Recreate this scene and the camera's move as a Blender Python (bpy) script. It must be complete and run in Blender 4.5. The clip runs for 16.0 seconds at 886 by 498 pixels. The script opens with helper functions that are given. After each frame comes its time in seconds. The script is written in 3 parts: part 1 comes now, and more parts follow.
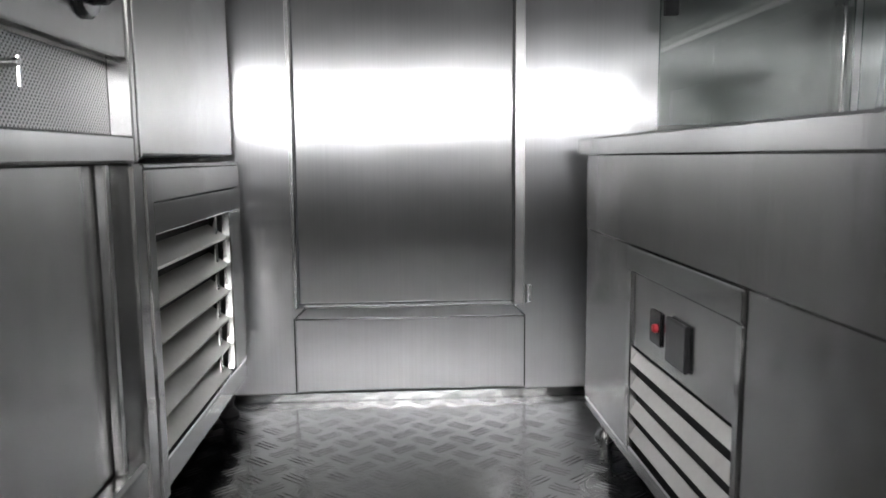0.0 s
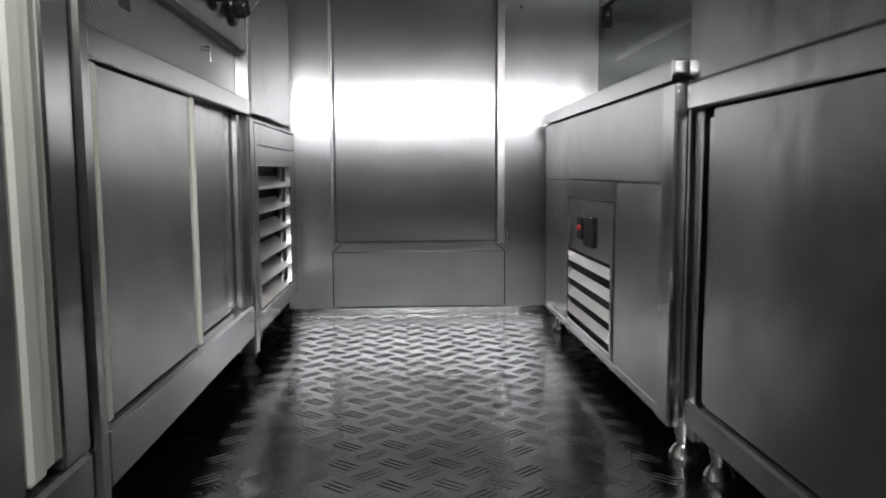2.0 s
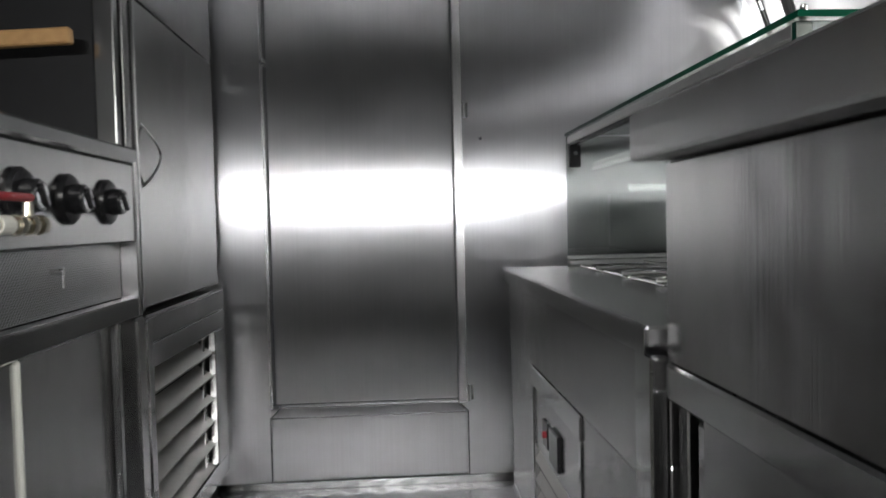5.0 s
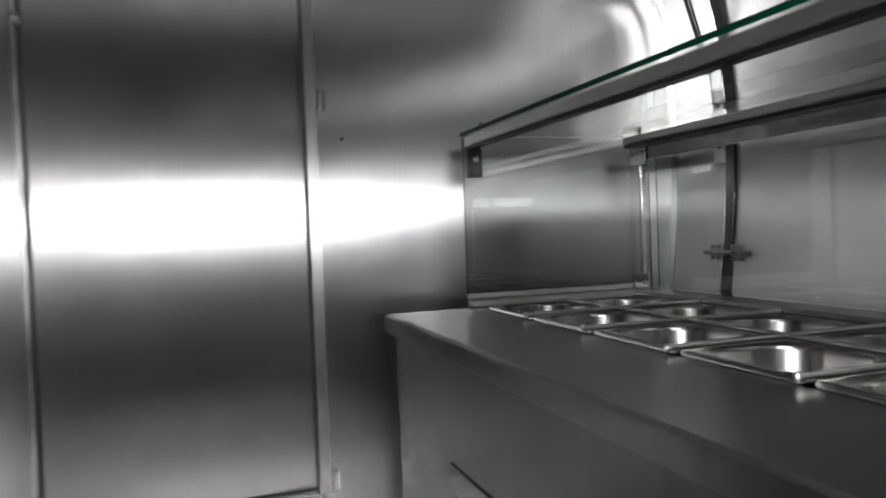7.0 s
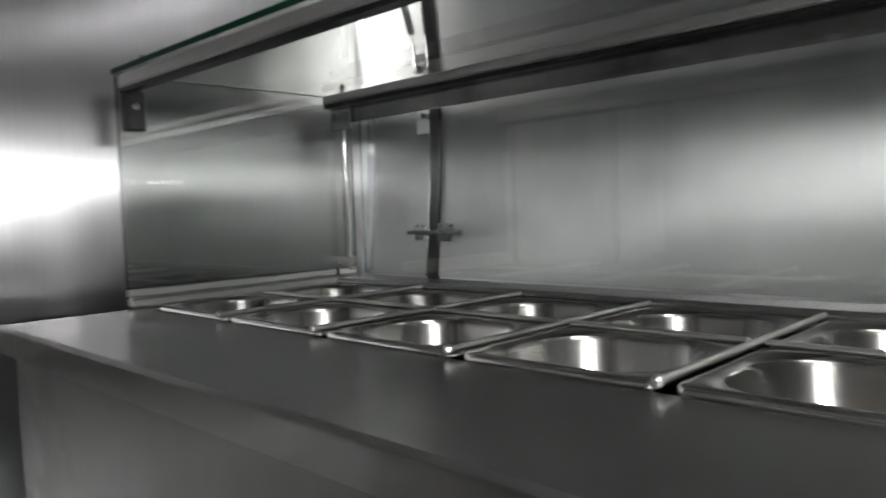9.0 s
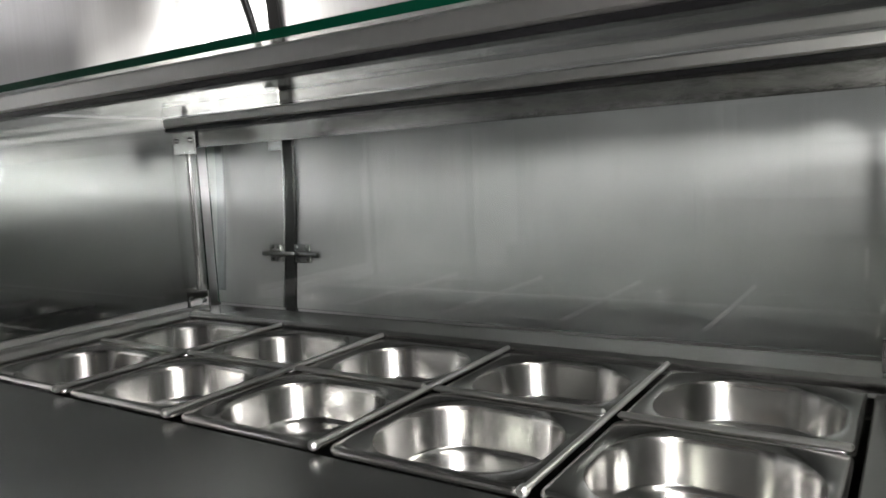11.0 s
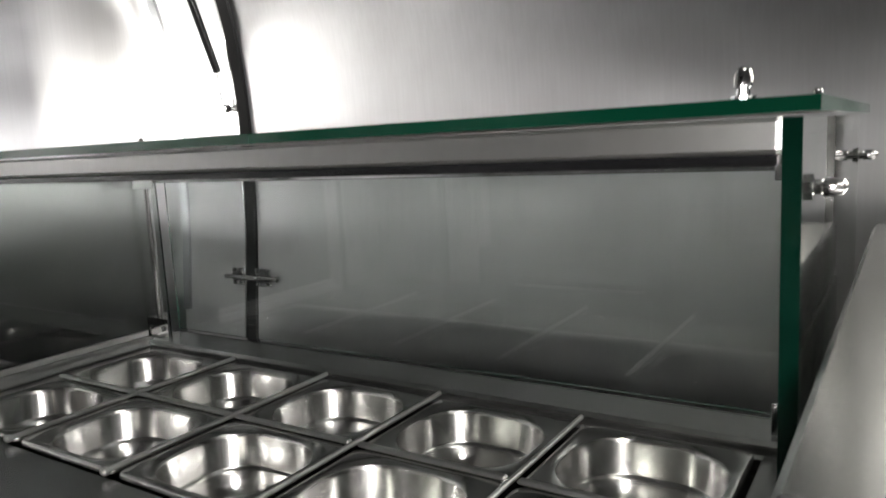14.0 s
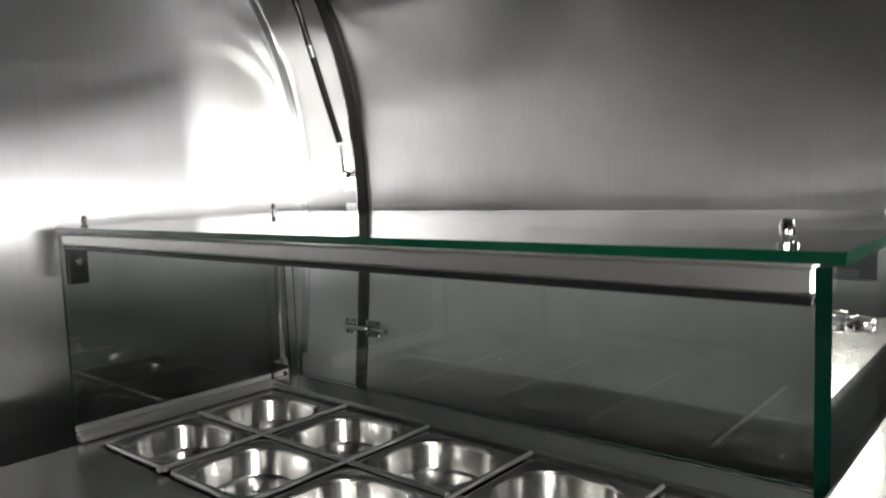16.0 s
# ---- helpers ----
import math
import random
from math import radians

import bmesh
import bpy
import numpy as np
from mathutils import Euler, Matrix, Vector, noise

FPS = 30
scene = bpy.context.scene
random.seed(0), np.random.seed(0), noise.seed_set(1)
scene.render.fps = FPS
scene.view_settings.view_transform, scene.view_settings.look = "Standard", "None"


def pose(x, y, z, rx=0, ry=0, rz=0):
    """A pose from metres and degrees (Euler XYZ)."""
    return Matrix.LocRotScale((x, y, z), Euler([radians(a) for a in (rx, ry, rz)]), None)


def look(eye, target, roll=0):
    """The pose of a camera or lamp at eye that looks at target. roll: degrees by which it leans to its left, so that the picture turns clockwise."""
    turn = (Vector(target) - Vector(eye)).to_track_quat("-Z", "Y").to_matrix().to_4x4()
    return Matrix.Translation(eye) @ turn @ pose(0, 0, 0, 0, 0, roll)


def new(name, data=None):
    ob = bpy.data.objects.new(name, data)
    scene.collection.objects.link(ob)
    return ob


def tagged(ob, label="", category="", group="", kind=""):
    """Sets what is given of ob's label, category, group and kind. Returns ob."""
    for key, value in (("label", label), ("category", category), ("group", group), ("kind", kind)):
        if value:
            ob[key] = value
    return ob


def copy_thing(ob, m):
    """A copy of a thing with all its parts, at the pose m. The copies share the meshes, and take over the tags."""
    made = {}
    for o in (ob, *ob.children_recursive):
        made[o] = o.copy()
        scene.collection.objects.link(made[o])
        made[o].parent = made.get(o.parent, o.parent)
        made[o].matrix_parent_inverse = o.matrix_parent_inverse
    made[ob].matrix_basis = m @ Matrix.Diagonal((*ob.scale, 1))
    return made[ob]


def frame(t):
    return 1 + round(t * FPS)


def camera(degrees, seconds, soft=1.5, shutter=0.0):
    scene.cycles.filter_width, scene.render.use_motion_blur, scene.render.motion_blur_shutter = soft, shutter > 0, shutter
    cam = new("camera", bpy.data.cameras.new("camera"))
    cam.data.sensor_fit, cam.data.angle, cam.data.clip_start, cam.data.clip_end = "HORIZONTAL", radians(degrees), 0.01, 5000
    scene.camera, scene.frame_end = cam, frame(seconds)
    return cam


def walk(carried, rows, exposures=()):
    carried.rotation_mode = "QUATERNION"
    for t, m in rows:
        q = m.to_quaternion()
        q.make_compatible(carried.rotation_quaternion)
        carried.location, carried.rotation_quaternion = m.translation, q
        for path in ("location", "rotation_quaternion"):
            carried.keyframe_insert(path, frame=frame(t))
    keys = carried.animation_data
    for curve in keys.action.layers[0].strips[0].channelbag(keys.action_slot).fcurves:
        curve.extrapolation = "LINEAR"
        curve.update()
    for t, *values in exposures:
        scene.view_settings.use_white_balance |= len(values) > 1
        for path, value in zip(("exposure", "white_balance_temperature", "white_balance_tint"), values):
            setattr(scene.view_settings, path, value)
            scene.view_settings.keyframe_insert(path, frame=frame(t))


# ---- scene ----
cam = camera(62.5, 16.0, soft=1.6, shutter=0.5)
PATH = [
    (0, (0.330, -2.230, 0.754), (0.442, -0.249, 0.504), -0.49),
    (0.5, (0.317, -2.390, 0.718), (0.463, -0.412, 0.459), -0.62),
    (1, (0.296, -2.630, 0.663), (0.489, -0.664, 0.353), -0.83),
    (1.5, (0.292, -2.830, 0.624), (0.393, -0.850, 0.360), -0.97),
    (2, (0.305, -3.028, 0.585), (0.402, -1.041, 0.378), -0.28),
    (2.5, (0.341, -3.103, 0.591), (0.370, -1.112, 0.396), 0.03),
    (3, (0.353, -3.018, 0.608), (0.333, -1.024, 0.455), 0.49),
    (3.5, (0.383, -2.928, 0.663), (0.359, -0.932, 0.539), 0.67),
    (4, (0.424, -2.812, 0.786), (0.496, -0.817, 0.662), 0.17),
    (4.5, (0.471, -2.719, 0.891), (0.515, -0.721, 0.797), -0.20),
    (4.7, (0.472, -2.689, 0.922), (0.539, -0.692, 0.843), -0.57),
    (6.8, (0.349, -2.076, 1.008), (0.933, -0.164, 0.934), -2.32),
    (7, (0.393, -1.965, 0.995), (1.029, -0.070, 0.945), -2.10),
    (7.5, (0.433, -1.841, 0.985), (1.254, -0.018, 0.960), -2.23),
    (8, (0.436, -1.752, 0.977), (1.584, -0.115, 0.936), -1.62),
    (8.5, (0.438, -1.661, 0.965), (1.735, -0.140, 0.888), -1.86),
    (9, (0.480, -1.596, 0.964), (1.911, -0.202, 0.854), -1.96),
    (9.5, (0.521, -1.570, 0.999), (2.090, -0.336, 0.878), -2.20),
    (10, (0.518, -1.567, 1.037), (2.168, -0.448, 0.878), -2.84),
    (12.5, (0.485, -1.624, 1.138), (2.139, -0.531, 0.877), -3.07),
    (13, (0.518, -1.637, 1.132), (2.182, -0.557, 0.881), -2.35),
    (13.5, (0.534, -1.657, 1.161), (2.200, -0.583, 0.896), -2.27),
    (14, (0.527, -1.693, 1.224), (2.186, -0.615, 0.929), -3.04),
    (14.5, (0.500, -1.726, 1.273), (2.135, -0.611, 0.984), -3.46),
    (15, (0.476, -1.742, 1.324), (2.083, -0.576, 1.084), -3.71),
    (15.5, (0.445, -1.756, 1.355), (2.008, -0.526, 1.144), -3.68),
    (16, (0.434, -1.769, 1.305), (1.940, -0.466, 1.116), -2.26),
]
EXPOSURES = [(0.0, 0.55, 6450, 10), (0.5, 0.5, 6450, 10), (1.0, 0.42, 6450, 10), (1.5, 0.27, 6450, 10), (2.5, 0.0, 6450, 10), (4.7, -0.1, 6450, 10), (7.0, -0.05, 6550, 10), (8.0, 0.08, 6550, 10), (9.0, 0.3, 6600, 10), (10.0, 0.45, 6700, 10), (12.5, 0.44, 6750, 10), (13.5, 0.42, 6750, 10), (14.5, 0.26, 6750, 10), (16.0, 0.22, 6750, 10)]
walk(cam, [(t, look(eye, target, roll)) for t, eye, target, roll in PATH], EXPOSURES)

# ---- light ----
world = bpy.data.worlds.new("world")
scene.world = world
world.use_nodes = True
world.node_tree.nodes["Background"].inputs[0].default_value = (0.9, 0.95, 1.0, 1)
world.node_tree.nodes["Background"].inputs[1].default_value = 0.05
scene.view_settings.exposure = 0.0


def area_lamp(name, m, sx, sy, watts, colour, spread):
    data = bpy.data.lights.new(name, "AREA")
    data.shape, data.size, data.size_y, data.energy, data.color = "RECTANGLE", sx, sy, watts, colour
    data.spread = radians(spread)
    ob = new(name, data)
    ob.matrix_world = m
    return ob


# All unseen. The side lamp fills an assumed open serving window by the counter.
# Stand-in lamp in front of the pale rear panel, for the end wall's band.
area_lamp("rear_fill_light", look((0.36, -4.19, 1.2), (0.36, 0, 1.0)), 0.6, 0.1, 8.0, (0.99, 0.99, 1.0), 75)
area_lamp("side_window_light", look((1.76, -2.55, 1.48), (0.5, -2.5, 0.55)), 1.6, 0.4, 10, (1.0, 0.99, 0.93), 105)
# Added overhead fill under a closed ceiling, to brighten pans and cabinet fronts.
area_lamp("overhead_fill_light", look((0.25, -2.35, 2.17), (0.35, -2.2, 0.0)), 0.7, 0.3, 5.0, (1.0, 0.99, 0.96), 130)
# Added fill over the aisle, standing in for a carried light.
area_lamp("aisle_fill_light", look((0.2, -1.8, 1.3), (1.3, -1.05, 0.4)), 0.1, 0.1, 2.3, (1.0, 0.99, 0.99), 78)
# Lamp added outside; it shines through the rear slot onto the wall corner.
patch_light = bpy.data.lights.new("corner_patch_lamp", "POINT")
patch_light.energy, patch_light.shadow_soft_size, patch_light.color = 5000, 0.04, (1.0, 0.99, 0.94)
new("corner_patch_lamp", patch_light).location = (-3.5, -9.0, 1.70)

# ---- materials ----


class Nodes:
    def __init__(self, name):
        self.mat = bpy.data.materials.new(name)
        self.mat.use_nodes = True
        self.tree = self.mat.node_tree
        self.bsdf = self.tree.nodes["Principled BSDF"]

    def add(self, kind, **values):
        node = self.tree.nodes.new(kind)
        for key, value in values.items():
            if key in node.inputs:
                node.inputs[key].default_value = value
        return node

    def link(self, a, out, b, inp):
        self.tree.links.new(a.outputs[out], b.inputs[inp])

    def set(self, **values):
        for key, value in values.items():
            self.bsdf.inputs[key.replace("_", " ")].default_value = value
        return self


def plain(name, colour, rough=0.5, metal=0.0, bump=0.0, scale=60.0, vary=0.12):
    n = Nodes(name)
    n.set(Roughness=rough, Metallic=metal)
    coord = n.add("ShaderNodeTexCoord")
    noise_a = n.add("ShaderNodeTexNoise", Scale=scale, Detail=4.0)
    n.link(coord, "Object", noise_a, "Vector")
    ramp = n.add("ShaderNodeMixRGB")
    ramp.inputs[1].default_value = (*[c * (1 - vary) for c in colour], 1)
    ramp.inputs[2].default_value = (*[min(1, c * (1 + vary)) for c in colour], 1)
    n.link(noise_a, "Fac", ramp, 0)
    n.link(ramp, "Color", n.bsdf, "Base Color")
    if bump:
        b = n.add("ShaderNodeBump", Strength=bump, Distance=0.002)
        n.link(noise_a, "Fac", b, "Height")
        n.link(b, "Normal", n.bsdf, "Normal")
    return n.mat


def steel(name, colour, rough, grain, aniso=0.6, wear=0.08, streak=0.25, turn=0.0, dent=0.003):
    """Brushed stainless steel. grain: scale of the noise along x, y and z; smudges lie over it; dent: depth of the slow waves in the sheet, in metres."""
    n = Nodes(name)
    n.set(Metallic=1.0, Anisotropic=aniso, Anisotropic_Rotation=turn)
    coord = n.add("ShaderNodeTexCoord")
    stretch = n.add("ShaderNodeMapping")
    stretch.inputs["Scale"].default_value = grain
    n.link(coord, "Object", stretch, "Vector")
    fine = n.add("ShaderNodeTexNoise", Scale=1.0, Detail=5.0, Roughness=0.65)
    n.link(stretch, "Vector", fine, "Vector")
    smudge = n.add("ShaderNodeTexNoise", Scale=2.6, Detail=3.0, Roughness=0.6)
    n.link(coord, "Object", smudge, "Vector")
    tone = n.add("ShaderNodeMixRGB")
    tone.inputs[1].default_value = (*[c * (1 - wear) for c in colour], 1)
    tone.inputs[2].default_value = (*[min(1, c * (1 + wear)) for c in colour], 1)
    n.link(fine, "Fac", tone, 0)
    stain = n.add("ShaderNodeMapRange")
    stain.inputs["From Min"].default_value, stain.inputs["From Max"].default_value = 0.3, 0.7
    stain.inputs["To Min"].default_value, stain.inputs["To Max"].default_value = 0.84, 1.06
    n.link(smudge, "Fac", stain, "Value")
    worn = n.add("ShaderNodeMixRGB", Fac=1.0)
    worn.blend_type = "MULTIPLY"
    n.link(tone, "Color", worn, 1)
    n.link(stain, "Result", worn, 2)
    n.link(worn, "Color", n.bsdf, "Base Color")
    gloss = n.add("ShaderNodeMapRange")
    gloss.inputs["From Min"].default_value, gloss.inputs["From Max"].default_value = 0.25, 0.75
    gloss.inputs["To Min"].default_value, gloss.inputs["To Max"].default_value = rough * 0.9, rough * 1.1
    n.link(smudge, "Fac", gloss, "Value")
    n.link(gloss, "Result", n.bsdf, "Roughness")
    bump = n.add("ShaderNodeBump", Strength=streak, Distance=0.0006)
    n.link(fine, "Fac", bump, "Height")
    wave = n.add("ShaderNodeTexNoise", Scale=4.5, Detail=2.0, Roughness=0.55)
    n.link(coord, "Object", wave, "Vector")
    sheet = n.add("ShaderNodeBump", Strength=1.0, Distance=dent)
    n.link(wave, "Fac", sheet, "Height")
    n.link(sheet, "Normal", bump, "Normal")
    n.link(bump, "Normal", n.bsdf, "Normal")
    tangent = n.add("ShaderNodeTangent")
    tangent.direction_type, tangent.axis = "RADIAL", "Z"
    n.link(tangent, "Tangent", n.bsdf, "Tangent")
    return n.mat


STEEL_WALL = steel("brushed_wall_steel", (0.56, 0.56, 0.57), 0.30, (160, 160, 1.5), 1.0, 0.1, 0.2, 0.0, 0.0008)
STEEL_DOOR = steel("brushed_door_steel", (0.5, 0.5, 0.505), 0.30, (190, 190, 2.0), 1.0, 0.1, 0.2, 0.0, 0.0008)
STEEL_PANEL = steel("brushed_panel_steel", (0.5, 0.495, 0.49), 0.26, (150, 150, 3), 0.7, 0.07, 0.2)
STEEL_LEAF = steel("brushed_cabinet_steel", (0.56, 0.555, 0.55), 0.23, (150, 150, 2.0), 0.8, 0.12, 0.25, 0.25, 0.006)
STEEL_FRAME = steel("satin_frame_steel", (0.66, 0.66, 0.655), 0.17, (120, 120, 4), 0.4, 0.08, 0.15, 0.0, 0.004)
STEEL_TOP = steel("worktop_steel", (0.62, 0.62, 0.62), 0.25, (4, 130, 130), 0.0, 0.08, 0.2, 0.0, 0.002)
STEEL_PAN = steel("polished_pan_steel", (0.78, 0.775, 0.76), 0.18, (60, 60, 60), 0.0, 0.04, 0.05, 0.0, 0.001)
STEEL_BAR = plain("satin_bar_steel", (0.78, 0.78, 0.77), 0.33, 1.0, 0.1, 70, 0.06)
CHROME = plain("bright_chrome", (0.8, 0.8, 0.8), 0.08, 1.0, 0.0, 40, 0.05)
SMUDGED = plain("smudged_polished_steel", (0.62, 0.62, 0.62), 0.12, 1.0, 0.25, 22, 0.35)
ZINC = plain("zinc_plated_steel", (0.7, 0.72, 0.74), 0.22, 1.0, 0.1, 90, 0.1)
BLACK = plain("black_plastic", (0.012, 0.012, 0.013), 0.2, 0.0, 0.1, 150, 0.2)
RUBBER = plain("black_rubber", (0.011, 0.011, 0.012), 0.7, 0.0, 0.1, 150, 0.2)
# Near-black for recesses; behind vents and doors the colour stands for shade.
DARK_RECESS = plain("near_black_recess", (0.009, 0.009, 0.01), 0.55, 0.0, 0.2, 30, 0.3)
RED = plain("red_plastic", (0.27, 0.022, 0.028), 0.3, 0.0, 0.0, 60, 0.1)
SEAL = plain("pale_door_seal", (0.6, 0.6, 0.54), 0.45, 0.0, 0.1, 80, 0.06)
SLAT = plain("pale_louvre_coating", (0.56, 0.55, 0.53), 0.36, 0.85, 0.1, 80, 0.08)
BRASS = plain("nickel_plated_brass", (0.68, 0.64, 0.54), 0.2, 1.0, 0.1, 80, 0.1)


def wood_material():
    n = Nodes("pale_pine")
    n.set(Roughness=0.5)
    coord = n.add("ShaderNodeTexCoord")
    m = n.add("ShaderNodeMapping")
    m.inputs["Scale"].default_value = (60, 4, 60)
    n.link(coord, "Object", m, "Vector")
    t = n.add("ShaderNodeTexNoise", Scale=1.0, Detail=5.0)
    n.link(m, "Vector", t, "Vector")
    mix = n.add("ShaderNodeMixRGB")
    mix.inputs[1].default_value, mix.inputs[2].default_value = (0.42, 0.23, 0.09, 1), (0.62, 0.38, 0.16, 1)
    n.link(t, "Fac", mix, 0)
    n.link(mix, "Color", n.bsdf, "Base Color")
    return n.mat


WOOD = wood_material()


def perforated_material():
    """Steel sheet with staggered rows of small holes, 7 mm apart."""
    n = Nodes("perforated_steel")
    n.set(Metallic=1.0, Roughness=0.38)
    coord = n.add("ShaderNodeTexCoord")
    m = n.add("ShaderNodeMapping")
    m.inputs["Rotation"].default_value = (radians(45), 0, 0)
    m.inputs["Scale"].default_value = (0, 145, 145)
    n.link(coord, "Object", m, "Vector")
    frac = n.add("ShaderNodeVectorMath")
    frac.operation = "FRACTION"
    n.link(m, "Vector", frac, 0)
    off = n.add("ShaderNodeVectorMath")
    off.operation = "DISTANCE"
    off.inputs[1].default_value = (0, 0.5, 0.5)
    n.link(frac, "Vector", off, 0)
    hole = n.add("ShaderNodeMath")
    hole.operation = "LESS_THAN"
    hole.inputs[1].default_value = 0.3
    n.link(off, "Value", hole, 0)
    mix = n.add("ShaderNodeMixRGB")
    mix.inputs[1].default_value, mix.inputs[2].default_value = (0.42, 0.42, 0.42, 1), (0.015, 0.015, 0.015, 1)
    n.link(hole, "Value", mix, 0)
    n.link(mix, "Color", n.bsdf, "Base Color")
    bump = n.add("ShaderNodeBump", Strength=0.5, Distance=0.002)
    bump.invert = True
    n.link(hole, "Value", bump, "Height")
    n.link(bump, "Normal", n.bsdf, "Normal")
    return n.mat


PERF = perforated_material()


def glass_material(name, colour, rough=0.0):
    n = Nodes(name)
    n.set(Base_Color=(*colour, 1), Roughness=rough, IOR=1.5, Transmission_Weight=1.0)
    return n.mat


GLASS = glass_material("clear_float_glass", (0.93, 0.97, 0.95))
COATED = glass_material("coated_rear_glass", (0.9, 0.94, 0.92))
COATED.node_tree.nodes["Principled BSDF"].inputs["IOR"].default_value = 1.6
END_GLASS = glass_material("smoky_end_glass", (0.53, 0.555, 0.535))
END_GLASS.node_tree.nodes["Principled BSDF"].inputs["IOR"].default_value = 1.85
EDGE = Nodes("green_glass_edge").set(Base_Color=(0.002, 0.06, 0.032, 1), Roughness=0.12, Transmission_Weight=0.15).mat
EDGE_DARK = Nodes("dark_green_glass_edge").set(Base_Color=(0.001, 0.028, 0.017, 1), Roughness=0.1, Transmission_Weight=0.3).mat


def floor_material():
    n = Nodes("worn_tread_plate")
    n.set(Metallic=1.0)
    coord = n.add("ShaderNodeTexCoord")
    a = n.add("ShaderNodeTexNoise", Scale=4.0, Detail=8.0, Roughness=0.65)
    b = n.add("ShaderNodeTexNoise", Scale=90.0, Detail=3.0)
    n.link(coord, "Object", a, "Vector")
    n.link(coord, "Object", b, "Vector")
    mix = n.add("ShaderNodeMixRGB")
    mix.inputs[1].default_value, mix.inputs[2].default_value = (0.5, 0.5, 0.505, 1), (0.68, 0.68, 0.68, 1)
    n.link(a, "Fac", mix, 0)
    n.link(mix, "Color", n.bsdf, "Base Color")
    r = n.add("ShaderNodeMapRange")
    r.inputs["To Min"].default_value, r.inputs["To Max"].default_value = 0.08, 0.2
    n.link(a, "Fac", r, "Value")
    n.link(r, "Result", n.bsdf, "Roughness")
    bump = n.add("ShaderNodeBump", Strength=0.25, Distance=0.002)
    n.link(b, "Fac", bump, "Height")
    n.link(bump, "Normal", n.bsdf, "Normal")
    return n.mat


FLOOR = floor_material()

# ---- mesh helpers ----


def bm_box(x0, x1, y0, y1, z0, z1, bevel=0.002, bm=None):
    """A box between two corners with narrow bevelled edges, added to bm."""
    own = bmesh.new()
    m = Matrix.Translation(((x0 + x1) / 2, (y0 + y1) / 2, (z0 + z1) / 2)) @ Matrix.Diagonal((abs(x1 - x0), abs(y1 - y0), abs(z1 - z0), 1))
    bmesh.ops.create_cube(own, size=1, matrix=m)
    w = min(bevel, 0.4 * min(abs(x1 - x0), abs(y1 - y0), abs(z1 - z0)))
    if w > 0:
        bmesh.ops.bevel(own, geom=own.edges[:], offset=w, segments=1, affect="EDGES", profile=0.5)
    if bm is None:
        return own
    merge(own, bm)
    return bm


def merge(own, bm):
    mesh = bpy.data.meshes.new("tmp")
    own.to_mesh(mesh)
    own.free()
    bm.from_mesh(mesh)
    bpy.data.meshes.remove(mesh)


def bm_rod(a, b, r, seg=16, bm=None, r2=None):
    own = bmesh.new()
    a, b = Vector(a), Vector(b)
    turn = (b - a).to_track_quat("Z", "Y").to_matrix().to_4x4()
    bmesh.ops.create_cone(own, cap_ends=True, segments=seg, radius1=r, radius2=r if r2 is None else r2, depth=(b - a).length, matrix=Matrix.Translation((a + b) / 2) @ turn)
    if bm is None:
        return own
    merge(own, bm)
    return bm


def bm_turned(profile, seg=20, m=Matrix()):
    """A turned form: (radius, height) pairs spun about z, then placed by m."""
    own = bmesh.new()
    rings = []
    for r, z in profile:
        rings.append([own.verts.new(m @ Vector((r * math.cos(2 * math.pi * k / seg), r * math.sin(2 * math.pi * k / seg), z))) for k in range(seg)])
    for lo, hi in zip(rings, rings[1:]):
        for k in range(seg):
            own.faces.new((lo[k], lo[(k + 1) % seg], hi[(k + 1) % seg], hi[k]))
    own.faces.new(rings[0][::-1])
    own.faces.new(rings[-1])
    return own


def bm_tube(points, r, seg=10):
    """A bent round bar through the points."""
    own = bmesh.new()
    points = [Vector(p) for p in points]
    rings = []
    for i, p in enumerate(points):
        way = (points[min(i + 1, len(points) - 1)] - points[max(i - 1, 0)]).normalized()
        q = way.to_track_quat("Z", "Y")
        rings.append([own.verts.new(p + q @ Vector((r * math.cos(2 * math.pi * k / seg), r * math.sin(2 * math.pi * k / seg), 0))) for k in range(seg)])
    for lo, hi in zip(rings, rings[1:]):
        for k in range(seg):
            own.faces.new((lo[k], lo[(k + 1) % seg], hi[(k + 1) % seg], hi[k]))
    own.faces.new(rings[0][::-1])
    own.faces.new(rings[-1])
    return own


def finish(bm, name, mats, angle=25):
    bmesh.ops.recalc_face_normals(bm, faces=bm.faces[:])
    mesh = bpy.data.meshes.new(name)
    bm.to_mesh(mesh)
    bm.free()
    for m in mats if isinstance(mats, (list, tuple)) else [mats]:
        mesh.materials.append(m)
    mesh.shade_smooth()
    mesh.set_sharp_from_angle(angle=radians(angle))
    return mesh


def part(name, bm, material, parent, label=""):
    ob = new(name, finish(bm, name, material))
    ob.parent = parent
    return tagged(ob, label)


def structure(name, bm, material, label, category):
    return tagged(new(name, finish(bm, name, material)), label, category, kind="structure")


def thing(name, label, category, at=(0, 0, 0), group=""):
    ob = new(name)
    ob.empty_display_size = 0.05
    ob.location = at
    return tagged(ob, label, category, group)


def under(parent, ob):
    """Puts ob, built in world places, under an Empty that stands at its base."""
    ob.matrix_parent_inverse = Matrix.Translation(parent.location).inverted()
    return ob


# ---- the shell ----
MID = 0.355
